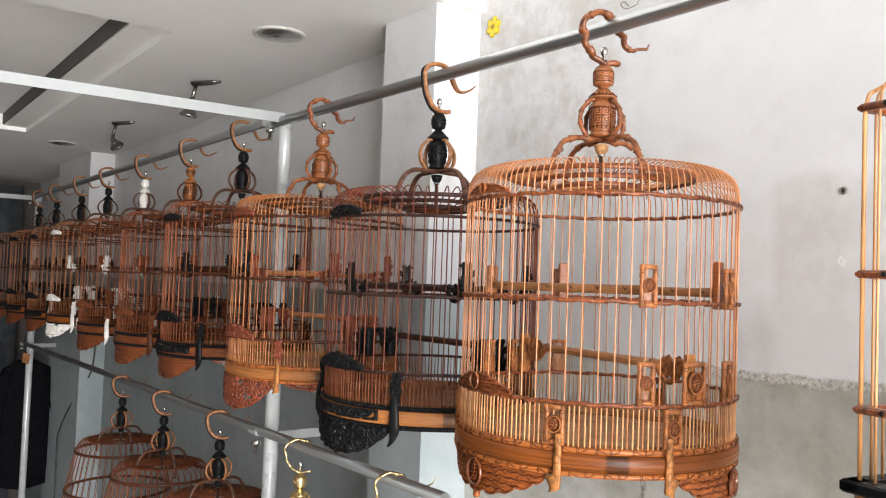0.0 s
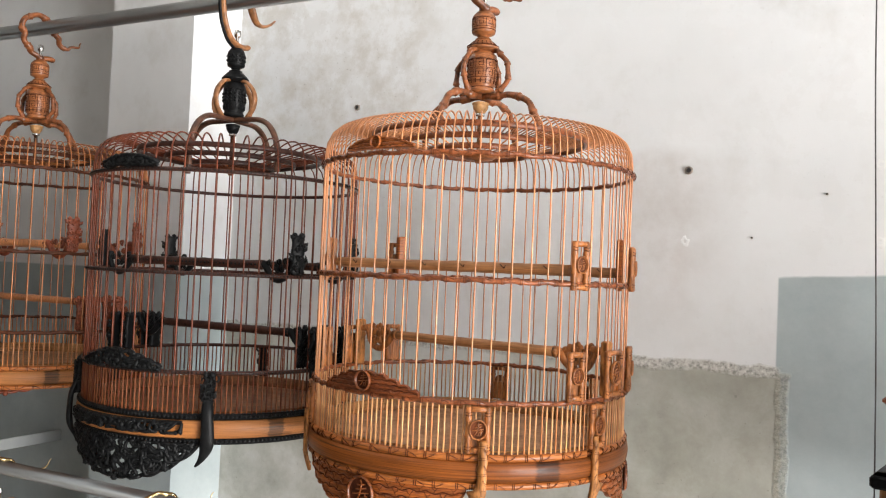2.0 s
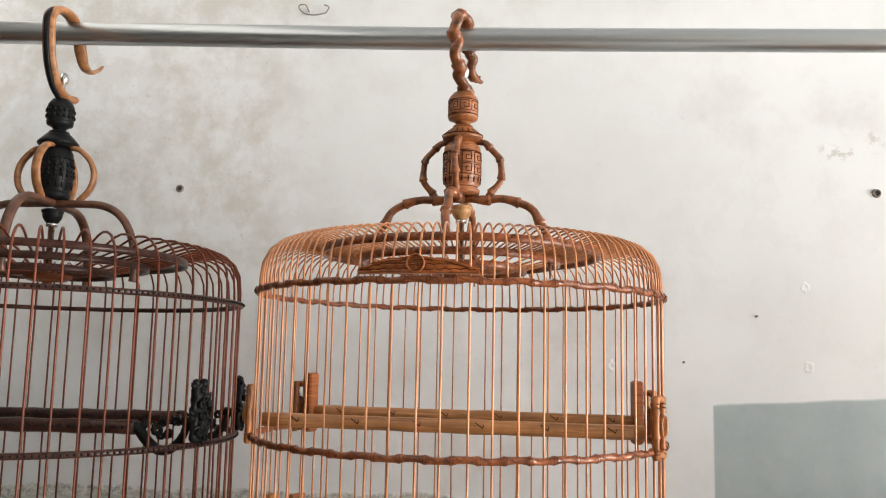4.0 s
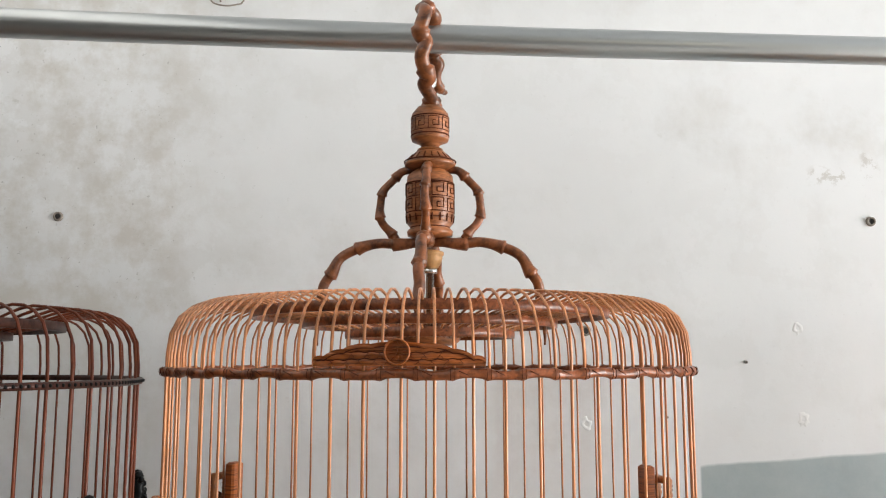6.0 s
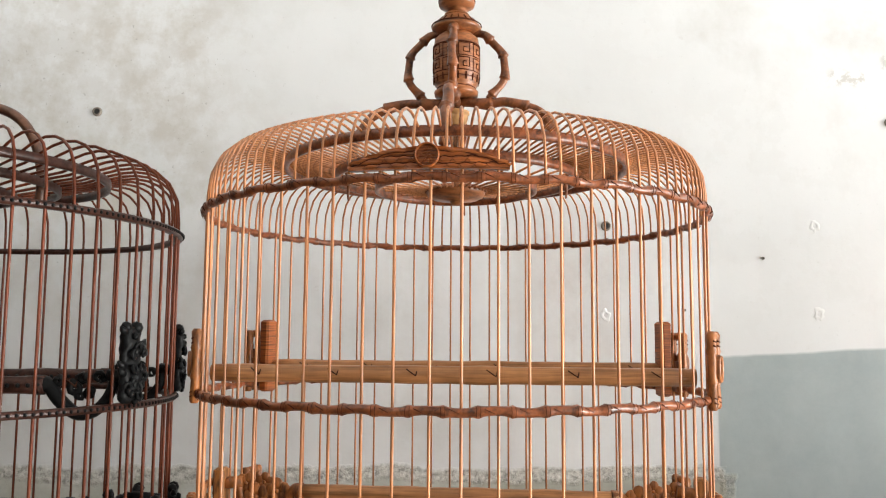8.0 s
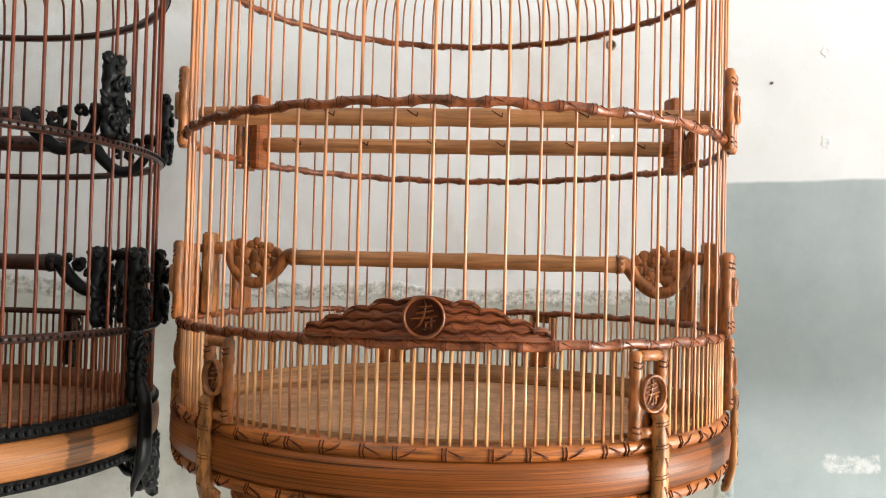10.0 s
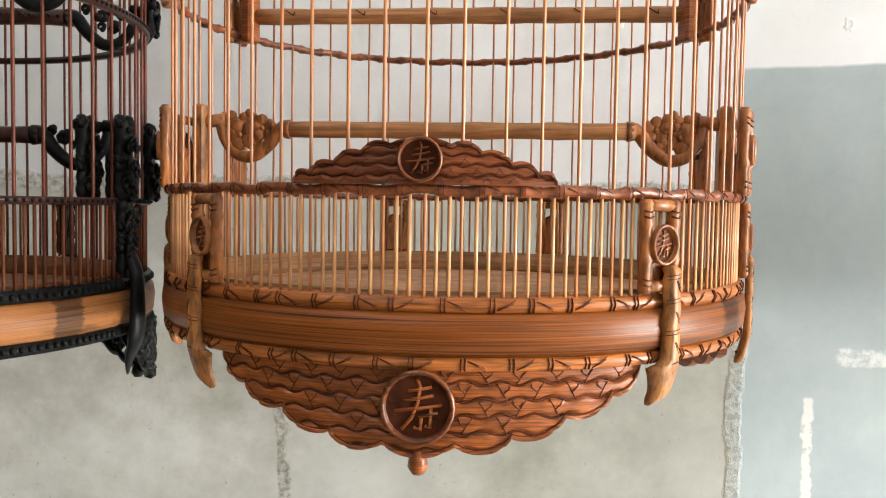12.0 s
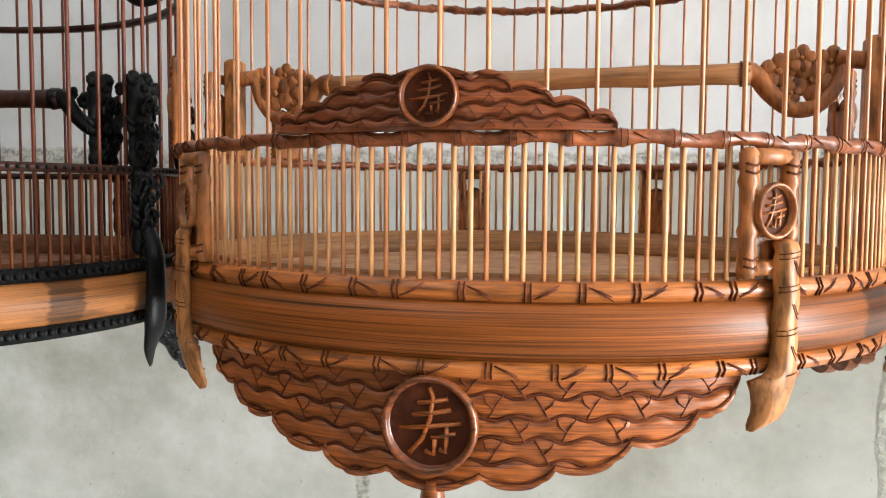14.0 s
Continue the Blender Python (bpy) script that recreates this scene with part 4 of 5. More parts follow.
    def base(self):
        st, r = self.s, self.r
        n = 72
        if st["cane"]:
            for z0, z1, nm in ((0.0635, 0.0713, "upper_trim"), (0.0382, 0.0452, "lower_trim")):
                zc, h = (z0 + z1) / 2, (z1 - z0) / 2
                part(nm, Geo().ringband([(r - 0.004, z0), (r + 0.0025, z0 + h * 0.2), (r + 0.0042, zc), (r + 0.0025, z1 - h * 0.2), (r - 0.004, z1)], n), st["trim"], self.e, "trim carved like bamboo joints")
                g = Geo()
                rnd = random.Random(len(nm))
                for k in range(58):
                    a = 360 / 58 * (k + 0.22 * rnd.uniform(-1, 1)) + (3 if nm == "lower_trim" else 0)
                    for da in (0.0, 0.62):
                        g.tube([on(r + 0.0028, a + da, z0 + 0.0008), on(r + 0.0043, a + da, zc), on(r + 0.0028, a + da, z1 - 0.0008)], 0.00042, 4)
                    up = 1 if k % 2 else -1
                    for far, rise in ((2.7, 0.0026), (2.5, 0.0012)):
                        g.tube([on(r + 0.0041, a + 0.9, zc - up * 0.0020), on(r + 0.0043, a + 0.9 + far * 0.5, zc + up * (rise * 0.45 - 0.0012)), on(r + 0.0036, a + 0.9 + far, zc + up * rise)], 0.00028, 4)
                tagged(part("carved_cuts", g, CUT, self.e), kind="stuff")
        else:
            for zc, nm in ((0.0675, "upper_trim"), (0.0402, "lower_trim")):
                part(nm, Geo().ringband([(r - 0.004, zc - 0.0034), (r + 0.003, zc - 0.0034), (r + 0.003, zc + 0.0034), (r - 0.004, zc + 0.0034)], n), st["trim"], self.e)
                g = Geo()
                for k in range(216):
                    g.ball(on(r + 0.0032, 360 * k / 216, zc), 0.0022, 6, 4)
                tagged(part("beading", g, st["trim"], self.e, "row of small beads"), kind="stuff")
        foot = 0.0449 if st["cane"] else 0.0432
        part("base_band", Geo().ringband([(r - 0.004, foot), (r + 0.0022, foot), (r + 0.0049, foot + 0.0025), (r + 0.0058, 0.0555), (r + 0.0049, 0.0620), (r + 0.0022, 0.0645), (r - 0.004, 0.0645)], 96), st["band"], self.e, st["band_label"])
        part("inner_lip", Geo().ringband([(r - 0.010, 0.048), (r - 0.006, 0.048), (r - 0.006, 0.0725), (r - 0.010, 0.0725)], n), st["lip"], self.e)
        part("tray", Geo().lathe([(r - 0.008, 0.052), (r - 0.008, 0.058)], 48), st["tray"], self.e, "dusty flat tray floor")

    def carving(self, seed):
        """Aprons under the band, and plaques on the lower and upper hoops, three of each."""
        st, r = self.s, self.r
        half = radians(35.2) * (r + 0.001)
        apron = scalloped(half, ((0.153, 0.0347), (0.39, 0.0308), (0.628, 0.0224), (0.85, 0.0140), (1.0, 0.0030)), 0.0052)
        plaque = scalloped(0.059, ((0.22, 0.0172), (0.44, 0.0140), (0.66, 0.0095), (0.86, 0.0052), (1.0, 0.0022)), 0.0030)
        brow = scalloped(0.042, ((0.30, 0.0104), (0.62, 0.0080), (0.86, 0.0045), (1.0, 0.0030)), 0.0012)
        if st["carve"] == "dragon":
            apron = apron if st.get("board") else lambda s: (0.052 if st["cane"] else 0.041) * (1 - (abs(s) / half) ** 2.6) + 0.0022 * abs(math.sin(s * 150))
        kinds = (("apron", r + 0.0012, half, 0.0400 if st["cane"] else 0.0375, apron, -1), ("lower_plaque", r + 0.0048, 0.059, self.low + 0.002, plaque, 1), ("upper_plaque", r + 0.0030, 0.042, self.high + 0.0040, brow, 1))
        for nm, rr, hf, top, dep, sign in kinds:
            if st["carve"] == "waves":
                g, lines = carved_sheet(rr, hf, top, dep, sign, *((220, 56, 0.0014, 0.0074, 395, 0.0010) if sign < 0 else (170, 40, 0.0014, 0.0043, 600, 0.0006) if hf > 0.05 else (120, 24, 0.0007, 0.0034, 900, 0.0003)))
                signs, dark, boss = Geo(), Geo(), Geo()
                size = 0.0165 if sign < 0 else 0.0098 if hf > 0.05 else 0.0064
                medallion(boss, signs, size, facing(rr + (0.0018 if hf > 0.05 else 0.0006), -90, top + (-0.0168 if sign < 0 else 0.0105 if hf > 0.05 else 0.0066)), 1.0, dark)
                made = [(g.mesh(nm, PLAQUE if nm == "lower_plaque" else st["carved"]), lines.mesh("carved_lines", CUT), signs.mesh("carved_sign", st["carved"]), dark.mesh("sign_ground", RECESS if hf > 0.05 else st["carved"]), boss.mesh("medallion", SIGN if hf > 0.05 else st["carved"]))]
            elif st.get("board") and sign < 0:
                g, lines = carved_sheet(rr, hf, top, lambda s: 1.28 * dep(s), sign, 80, 20, 0.0014, 0.0074, 395, 0.0010)
                made = [(g.mesh(nm, st["apron"]), None, None, None, None)]
            else:
                made = [(dragon_sheet(rr, hf, top, dep, sign, seed + len(nm), 230 if sign < 0 else 90).mesh(nm, st.get("apron", st["carved"]) if sign < 0 else st["carved"]), None, None, None, None)]
            for k in range(3 if nm == "apron" else 1):
                m = Matrix.Rotation(radians(120 * k), 4, "Z")
                ob = part(nm, made[0][0], None, self.e, st["carved_label"], m)
                if st["carve"] == "dragon" and not (st.get("board") and sign < 0):
                    tagged(ob, kind="stuff")
                if made[0][1]:
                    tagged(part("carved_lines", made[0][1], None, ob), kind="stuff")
                    part("carved_sign", made[0][2], None, ob, "raised strokes of a carved sign")
                    part("sign_ground", made[0][3], None, ob, "dark sunk ground of the sign")
                    part("medallion", made[0][4], None, ob, "round dark raised rim")
                if nm == "apron":
                    g = Geo().lathe([(0.0028, -0.0105), (0.0046, -0.0075), (0.0040, -0.0035), (0.0026, 0.0)], 6, (0, -rr + 0.002, top - dep(0) + 0.003))
                    part("apron_drop", g, st["carved"], ob)

    def fittings(self, seed):
        st, r = self.s, self.r
        if st["carved"] == BLACK:
            strip = dragon_sheet(r + 0.0062, radians(30) * r, 0.0500, lambda s: 0.0115, 1, seed + 40, 110, 0.0017)
            tagged(part("band_carving", strip, st["carved"], self.e, "black carving laid over the band"), kind="stuff")
        if st["carve"] == "waves":
            leg, cuts = clip_leg()
            leg, cuts = leg.mesh("leg", st["leg"]), cuts.mesh("leg_cuts", CUT)
            tall, tall_l, tall_g = plate_with_sign(0.047)
            tall, tall_l, tall_g = tall.mesh("plate", PLATE), tall_l.mesh("plate_sign", PLATE), tall_g.mesh("sign_ground", PLATE_CUT)
            lowp, lowp_l, lowp_g = plate_with_sign(0.043, 0.0235)
            lowp, lowp_l, lowp_g = lowp.mesh("plate", PLATE), lowp_l.mesh("plate_sign", PLATE), lowp_g.mesh("sign_ground", PLATE_CUT)
            for k in range(3):
                for d in (-39, 37.8):
                    a = -90 + 120 * k + d
                    lg = part("leg", leg, None, self.e, "pale carved leg clip", facing(r + 0.0050, a + 0.045 * d, 0.0405) @ Matrix.Diagonal((1 if d > 0 else -1, 1, 1, 1)))
                    tagged(part("leg_cuts", cuts, None, lg), kind="stuff")
                    p = part("leg_plate", lowp, None, self.e, "small frame with a round carved sign", facing(r + 0.0035, a, 0.0715))
                    tagged(part("plate_sign", lowp_l, None, p), kind="stuff")
                    tagged(part("sign_ground", lowp_g, None, p, "dark cut ground"), kind="stuff")
            wide, wide_l, wide_g = plate_with_sign(0.047, 0.034)
            wide, wide_l, wide_g = wide.mesh("plate", PLATE), wide_l.mesh("plate_sign", PLATE), wide_g.mesh("sign_ground", PLATE_CUT)
            block = Geo().box(Matrix.Translation((0, 0.0, 0.0275)), 0.013, 0.008, 0.055, 0.0015)
            block = {True: block.mesh("perch_block", CARVED), False: block.mesh("perch_block", LEG)}
            for z, angles in ((self.mid - 0.006, (-20, 20, 160, 200)), (self.low + 0.001, (-20, 0, 20, 160, 180, 200))):
                for a in angles:
                    body, lines, ground = (wide, wide_l, wide_g) if a in (0, 180) else (tall, tall_l, tall_g)
                    p = part("plate", body, None, self.e, "small frame with a round carved sign", facing(r + 0.0035, a, z))
                    tagged(part("plate_sign", lines, None, p), kind="stuff")
                    tagged(part("sign_ground", ground, None, p, "dark cut ground"), kind="stuff")
                    if a in ((20, 160) if z > self.low + 0.01 else (0, 180)):
                        part("perch_block", block[z > self.low + 0.01], None, self.e, "", facing(r - (0.009 if z > self.low + 0.01 else 0.0045), a, z))
        else:
            claw = black_claw(seed, 0.047).mesh("claw_bracket", st["carved"])
            clip = clip_leg()[0].mesh("leg", st["leg"])
            legm = Geo().tube(curve([(0, -0.001, 0.05), (0, -0.006, 0.036), (0.0015, -0.0075, 0.015), (0.0010, -0.006, -0.003), (-0.0035, 0.0, -0.016), (-0.0110, 0.005, -0.027)], 5), [0.0056 + 0.00018 * i for i in range(14)] + [0.0080 - 0.00062 * i for i in range(12)], 10, False, 0.5, (1, 0, 0)).mesh("leg", st["leg"])
            stud = black_claw(seed + 5, 0.042, 0.014).mesh("leg_plate", st["carved"])
            for k in range(3):
                for d in (-39, 37.8):
                    a = -90 + 120 * k + d
                    if st["cane"]:
                        part("leg", clip, None, self.e, "pale carved leg clip", facing(r + 0.0050, a, 0.0405) @ Matrix.Diagonal((1 if d > 0 else -1, 1, 1, 1)))
                    else:
                        part("leg", legm, None, self.e, "curved leg clip", facing(r + 0.0050, a, 0.0385) @ Matrix.Diagonal((1 if d > 0 else -1, 1, 1, 1)))
                    tagged(part("leg_plate", stud, None, self.e, "knotty carved bracket", facing(r + 0.0035, a, 0.0735)), kind="stuff")
            for z, angles in ((self.mid + 0.002, (-20, 20, 160, 200)), (self.low + 0.001, (-9, 9, 171, 189))):
                for a in angles:
                    tagged(part("claw_bracket", claw, None, self.e, "knotty carved bracket", facing(r + 0.0035, a, z)), kind="stuff")
                    if z < self.mid:
                        tagged(part("claw_bracket", claw, None, self.e, "knotty carved bracket", facing(r - 0.020, a, z)), kind="stuff")
        for y in (-1, 1):
            yy = y * r * math.sin(radians(20))
            reach = 0.152 if st["carve"] == "waves" else 0.111
            g = cane([(-reach, yy, self.mid + 0.013), (0.0, yy, self.mid + 0.013), (reach, yy, self.mid + 0.013)], 0.0063, 0.05, 0.12, 10)
            p = part("perch", g, st["perch"], self.e, "round perch with carved joints")
            g = Geo()
            for k in range(6):
                x = -0.125 + 0.05 * k
                g.tube([(x, yy - 0.0048, self.mid + 0.0165), (x + 0.006, yy - 0.0064, self.mid + 0.0125)], 0.00045, 4)
                g.tube([(x + 0.0065, yy - 0.0048, self.mid + 0.0155), (x + 0.006, yy - 0.0064, self.mid + 0.0125)], 0.00045, 4)
            tagged(part("perch_cuts", g, GROOVE, p), kind="stuff")
            if st["carve"] != "waves":
                for flip in (False, True):
                    g = perch_end_carving(seed + 20 + flip + y, flip, False)
                    g.v = [(a, b + yy, c + self.mid + 0.013) for a, b, c in g.v]
                    tagged(part("perch_end", g, st["perch_end"], self.e, "perch end carved as a scrolled knot"), kind="stuff")
                if not st["cane"]:
                    g = Geo()
                    for k in range(34):
                        g.ball((-0.102 + 0.0062 * k, yy - 0.0058, self.mid + 0.013), 0.0016, 6, 4)
                    tagged(part("perch_studs", g, st["trim"], p, "row of small studs"), kind="stuff")
        z = self.low + 0.0405
        part("low_perch", cane([(-0.111, 0, z), (0, 0, z), (0.111, 0, z)], 0.0060, 0.05, 0.12, 10), st["perch"], self.e, "round perch")
        for flip in (False, True):
            g = perch_end_carving(seed + flip, flip, st["carve"] == "waves")
            g.v = [(a, b, c + z) for a, b, c in g.v]
            tagged(part("perch_end", g, st["perch_end"], self.e, "perch end carved as a bunch of flowers" if st["carve"] == "waves" else "perch end carved as a scrolled knot"), kind="stuff")

    def finial(self):
        st = self.s
        o = self.crest
        k0 = 1.0 if st["cane"] else 0.86
        neck = Geo().lathe([(0.0060, 0.1065), (0.0066, 0.1085), (0.0085, 0.1100), (0.0128, 0.1118), (0.0133, 0.1135), (0.0131, 0.1150), (0.0133, 0.1165), (0.0133, 0.1285), (0.0128, 0.1310), (0.0090, 0.1358), (0.003, 0.1365)], 28, (0, 0, o))
        neck.v = [(a * k0, b * k0, c) for a, b, c in neck.v]
        part("finial_cap", neck, st["finial"], self.e, "turned cap cut with key pattern")
        cone = Geo().lathe([(0.0130, 0.0905), (0.0150, 0.0918), (0.0176, 0.0935), (0.0180, 0.0950), (0.0172, 0.0962), (0.0150, 0.0985), (0.0108, 0.1030), (0.0092, 0.1042), (0.0088, 0.1058), (0.0062, 0.1070)], 28, (0, 0, o))
        part("finial_collar", cone, st["finial"], self.e)
        barrel = Geo().lathe([(0.008, 0.043), (0.0155, 0.0445), (0.0160, 0.0475), (0.0135, 0.050), (0.0158, 0.053), (0.0168, 0.060), (0.0168, 0.078), (0.0158, 0.0865), (0.0125, 0.0895), (0.010, 0.092)], 28, (0, 0, o))
        barrel.v = [(a * k0, b * k0, c) for a, b, c in barrel.v]
        part("finial_barrel", barrel, st["finial"], self.e, "barrel-shaped turned post")
        g = Geo()
        key_lines(g, 0.01335, o + 0.1178, 0.0088, 8)
        key_lines(g, 0.01690, o + 0.060, 0.009, 9)
        key_lines(g, 0.01690, o + 0.0705, 0.009, 9)
        for rr, zz in ((0.0133, 0.1152), (0.0133, 0.1280), (0.0180, 0.0965), (0.0090, 0.1040), (0.0168, 0.0805), (0.0160, 0.0565), (0.0136, 0.0500)):
            g.tube([on(rr, 360 * k / 28, o + zz) for k in range(28)], 0.0005, 4, True)
        for k in range(18):
            g.tube([on(0.0162, 20 * k, o + 0.0535), on(0.0168, 20 * k, o + 0.0585)], 0.0006, 4)
            g.tube([on(0.0160, 20 * k, o + 0.0978), on(0.0122, 20 * k, o + 0.1015)], 0.0005, 4)
        if not st["cane"]:
            for rr, zz in ((0.0133, 0.1195), (0.0133, 0.1250), (0.0168, 0.0650), (0.0168, 0.0690), (0.0168, 0.0740), (0.0180, 0.0950)):
                for k in range(16):
                    g.ball(on(rr, 22.5 * k, o + zz), 0.0021, 6, 4)
        g.v = [(a * k0, b * k0, c) for a, b, c in g.v]
        tagged(part("key_pattern", g, st["finial_cut"], self.e, "cut key pattern"), kind="stuff")
        part("bead", Geo().lathe([(0.0044, 0.0215), (0.0058, 0.0226), (0.0080, 0.0262), (0.0088, 0.0292), (0.0082, 0.0301), (0.0096, 0.0312), (0.0096, 0.0333), (0.006, 0.0345)], 20, (0, 0, o)), st["bead"], self.e, st["bead_label"])
        part("bolt", Geo().lathe([(0.0028, -self.dip), (0.0028, 0.0185), (0.0050, 0.0185), (0.0050, 0.0218)], 12, (0, 0, o)), BRIGHT, self.e, "steel bolt")
        for k in range(4):
            m = Matrix.Rotation(radians(90 * k), 4, "Z")
            arm = [(0.0, 0, o + 0.040), (0.022, 0, o + 0.0395), (0.044, 0, o + 0.0385), (0.060, 0, o + 0.031), (0.071, 0, o + 0.016), (0.077, 0, o - 0.004), (0.078, 0, o - 0.020), (0.077, 0, o - 0.030)]
            loop = [(0.0125, 0, o + 0.0915), (0.0215, 0, o + 0.0885), (0.0315, 0, o + 0.078), (0.0352, 0, o + 0.0655), (0.0322, 0, o + 0.053), (0.0230, 0, o + 0.042)]
            if st["cane"]:
                a, b = cane(arm, 0.0041, 0.027, 0.5, 8, taper=0.85, thorn=True), cane(loop, 0.0033, 0.0155, 0.5, 8, thorn=True)
            else:
                a, b = Geo().tube(curve(arm, 6), 0.0048, 8, False, 0.75, (0, 1, 0)), Geo().tube(curve(loop, 6), 0.0042, 8, False, 0.6, (0, 1, 0))
            part("bracket_arm", a, st["arm"], self.e, "bent arm of the hanging bracket", m)
            part("bracket_loop", b, st["loop"], self.e, "", m)
        h = self.hang
        hook = [(0.020, h - 0.0440), (0.010, h - 0.0455), (-0.004, h - 0.0445), (-0.017, h - 0.0385), (-0.028, h - 0.0240), (-0.0325, h - 0.004), (-0.0285, h + 0.0055), (-0.0165, h + 0.0128), (-0.002, h + 0.0150),
                (0.011, h + 0.0120), (0.0210, h + 0.002), (0.0280, h - 0.012), (0.0370, h - 0.0265 + 0.4 * self.tail), (0.0500, h - 0.0300 + 0.7 * self.tail), (0.0640, h - 0.0265 + self.tail), (0.074, h - 0.0215 + 1.3 * self.tail)]
        low = 1 + (h - o - 0.186) / 0.0445
        pts = [(0, y, h + (z - h) * (low if i < 6 and z < h else 1)) for i, (y, z) in enumerate(hook)]
        hook = [(y, z) for _, y, z in pts]
        if st["cane"]:
            g = cane(pts, st["hook_r"], 0.0265, 0.42, 10, 0.82, (1, 0, 0), 0.8, True, 0.26)
        else:
            c = curve(pts, 6)
            g = Geo().tube(c, [0.0062 * (1 - 0.75 * max(0.0, i / len(c) - 0.72) / 0.28) for i in range(len(c))], 10, False, 0.62, (1, 0, 0))
        m = Matrix.Rotation(radians(self.hook_turn - self.turn), 4, "Z")
        hk = part("hook", g, st["hook"], self.e, st["hook_label"], m)
        if not st["cane"]:
            g = Geo().tube([p + Vector((0.0, 0.0, 0.0)) for p in curve([(0, y * 1.11 - 0.0008, h + (z - h) * 1.09 - 0.0006) for y, z in hook[2:9]], 6)], 0.0029, 6, False, 0.6, (1, 0, 0))
            part("inlay", g, BLACK, hk, "dark inlaid strip")
        part("nail", Geo().lathe([(0.0022, o + 0.134), (0.0022, o + 0.150), (0.0042, o + 0.152), (0.0050, o + 0.156), (0.0036, o + 0.1605), (0.001, o + 0.162)], 12), BRIGHT, self.e, "steel pin with a round head")

    def build(self, seed):
        self.wires()
        self.hoops()
        self.base()
        self.carving(seed)
        self.fittings(seed)
        self.finial()
        return self.e


def style(**k):
    s = dict(bar=BAR, short=BAR_PALE, hoop=HOOP, disc=DISC, hub=FINIAL, trim=TRIM, band=BAND, lip=LIP, tray=TRAY, carved=CARVED, leg=LEG, perch=PERCH, perch_end=PLATE, finial=FINIAL, finial_cut=RECESS, bead=BEAD, arm=ARM, loop=ARM, hook=ARM,
             cane=True, carve="waves", hook_r=0.0058, band_label="polished bamboo band", carved_label="carved board with rows of waves", bead_label="pale wooden bead", hook_label="wooden hook carved like bamboo")
    s.update(k)
    return s


AMBER = style()
EBONY = style(bar=DARK_BAR, short=BROWN_BAR, hoop=DARK_HOOP, disc=BROWN_BAND, hub=BROWN_BAND, trim=BLACK, band=BAND_LIGHT, lip=DARK_TRAY, tray=DARK_TRAY, carved=BLACK, leg=BLACK, perch=DARK_HOOP, perch_end=BLACK, finial=BLACK, finial_cut=BLACK, bead=BLACK, arm=HOOK_DARK,
              loop=HOOK_WOOD, hook=HOOK_WOOD, cane=False, carve="dragon", band_label="amber bamboo band with a scorched patch", carved_label="black openwork dragon carving", bead_label="black bead", hook_label="smooth bent wooden hook")
REDCARVE = style(bar=ORANGE_BAR, short=BAR, hoop=BROWN_HOOP, carved=RED_CARVED, band=BAND_LIGHT, carve="dragon", leg=LEG, perch=BAR, perch_end=RED_CARVED, carved_label="red openwork carving")
BROWN = style(bar=BROWN_BAR, short=BROWN_BAR, hoop=BROWN_HOOP, disc=BROWN_BAND, hub=BROWN_BAND, trim=BLACK, band=BROWN_BAND, lip=BROWN_BAND, carved=BLACK, leg=BLACK, perch=BROWN_HOOP, perch_end=BLACK, finial=BLACK, finial_cut=BLACK, bead=BLACK, arm=HOOK_DARK, loop=HOOK_DARK,
              hook=HOOK_WOOD, cane=False, carve="dragon", band_label="dark brown band", carved_label="black openwork carving", bead_label="black bead", hook_label="smooth bent wooden hook")
TEAK = dict(BROWN, apron=BROWN_BAND, finial=PLATE, finial_cut=GROOVE, bead=PLATE, loop=BROWN_HOOP, carved=BROWN_BAND, leg=BROWN_HOOP, perch_end=BROWN_HOOP, carved_label="brown openwork carving", bead_label="brown bead")
BONE = dict(BROWN, apron=BROWN_BAND, finial=IVORY, finial_cut=IVORY, bead=IVORY, leg=IVORY, perch_end=IVORY, carved=BROWN_BAND, bead_label="white bead", carved_label="brown carved board")
for board_style in (BROWN, TEAK, BONE):
    board_style.update(apron=BROWN_BAND, board=True)
FAR = dict(BROWN, bar=FAR_BAR, short=FAR_BAR, band=BAND)

PALE = dict(FAR, board=False, apron=IVORY, carved=IVORY, leg=IVORY, perch_end=IVORY, carved_label="white carved board")

Z0 = 1.25
Cage(-0.0105, -0.0115, Z0, -8.4, "round amber bamboo bird cage with carved signs on the rail", AMBER, hang=0.584, hook_turn=-12, tail=0.005).build(3)


def hung(x, turn, label, st, r, bars, per, seed, drop=0.584, top=0.393):
    return Cage(x, -0.008, rail_z(x) - drop, turn, label, st, r, bars, per, hang=drop, top=top, tail=0.010).build(seed)


hung(-0.379, 1, "round dark red bird cage with black dragon carving", EBONY, 0.1685, 60, 3, 11, 0.596, 0.393)
hung(-0.785, 3, "round orange bamboo bird cage with red openwork carving", REDCARVE, 0.168, 56, 3, 23)
hung(-1.196, 5, "round dark brown bird cage with black carving and finial", BROWN, 0.172, 52, 2, 31, 0.588)
hung(-1.569, 7, "round dark brown bird cage with a brown turned finial", TEAK, 0.172, 52, 2, 41, 0.592)
hung(-1.993, 8, "round brown bird cage with a white finial and white fittings", BONE, 0.175, 50, 2, 53, 0.592)
hung(-2.437, 8, "round brown bird cage with white carved aprons, black finial", PALE, 0.175, 46, 2, 57, 0.588)
far = hung(-2.843, 8, "round brown bamboo bird cage with a black finial", FAR, 0.175, 46, 2, 61, 0.592)
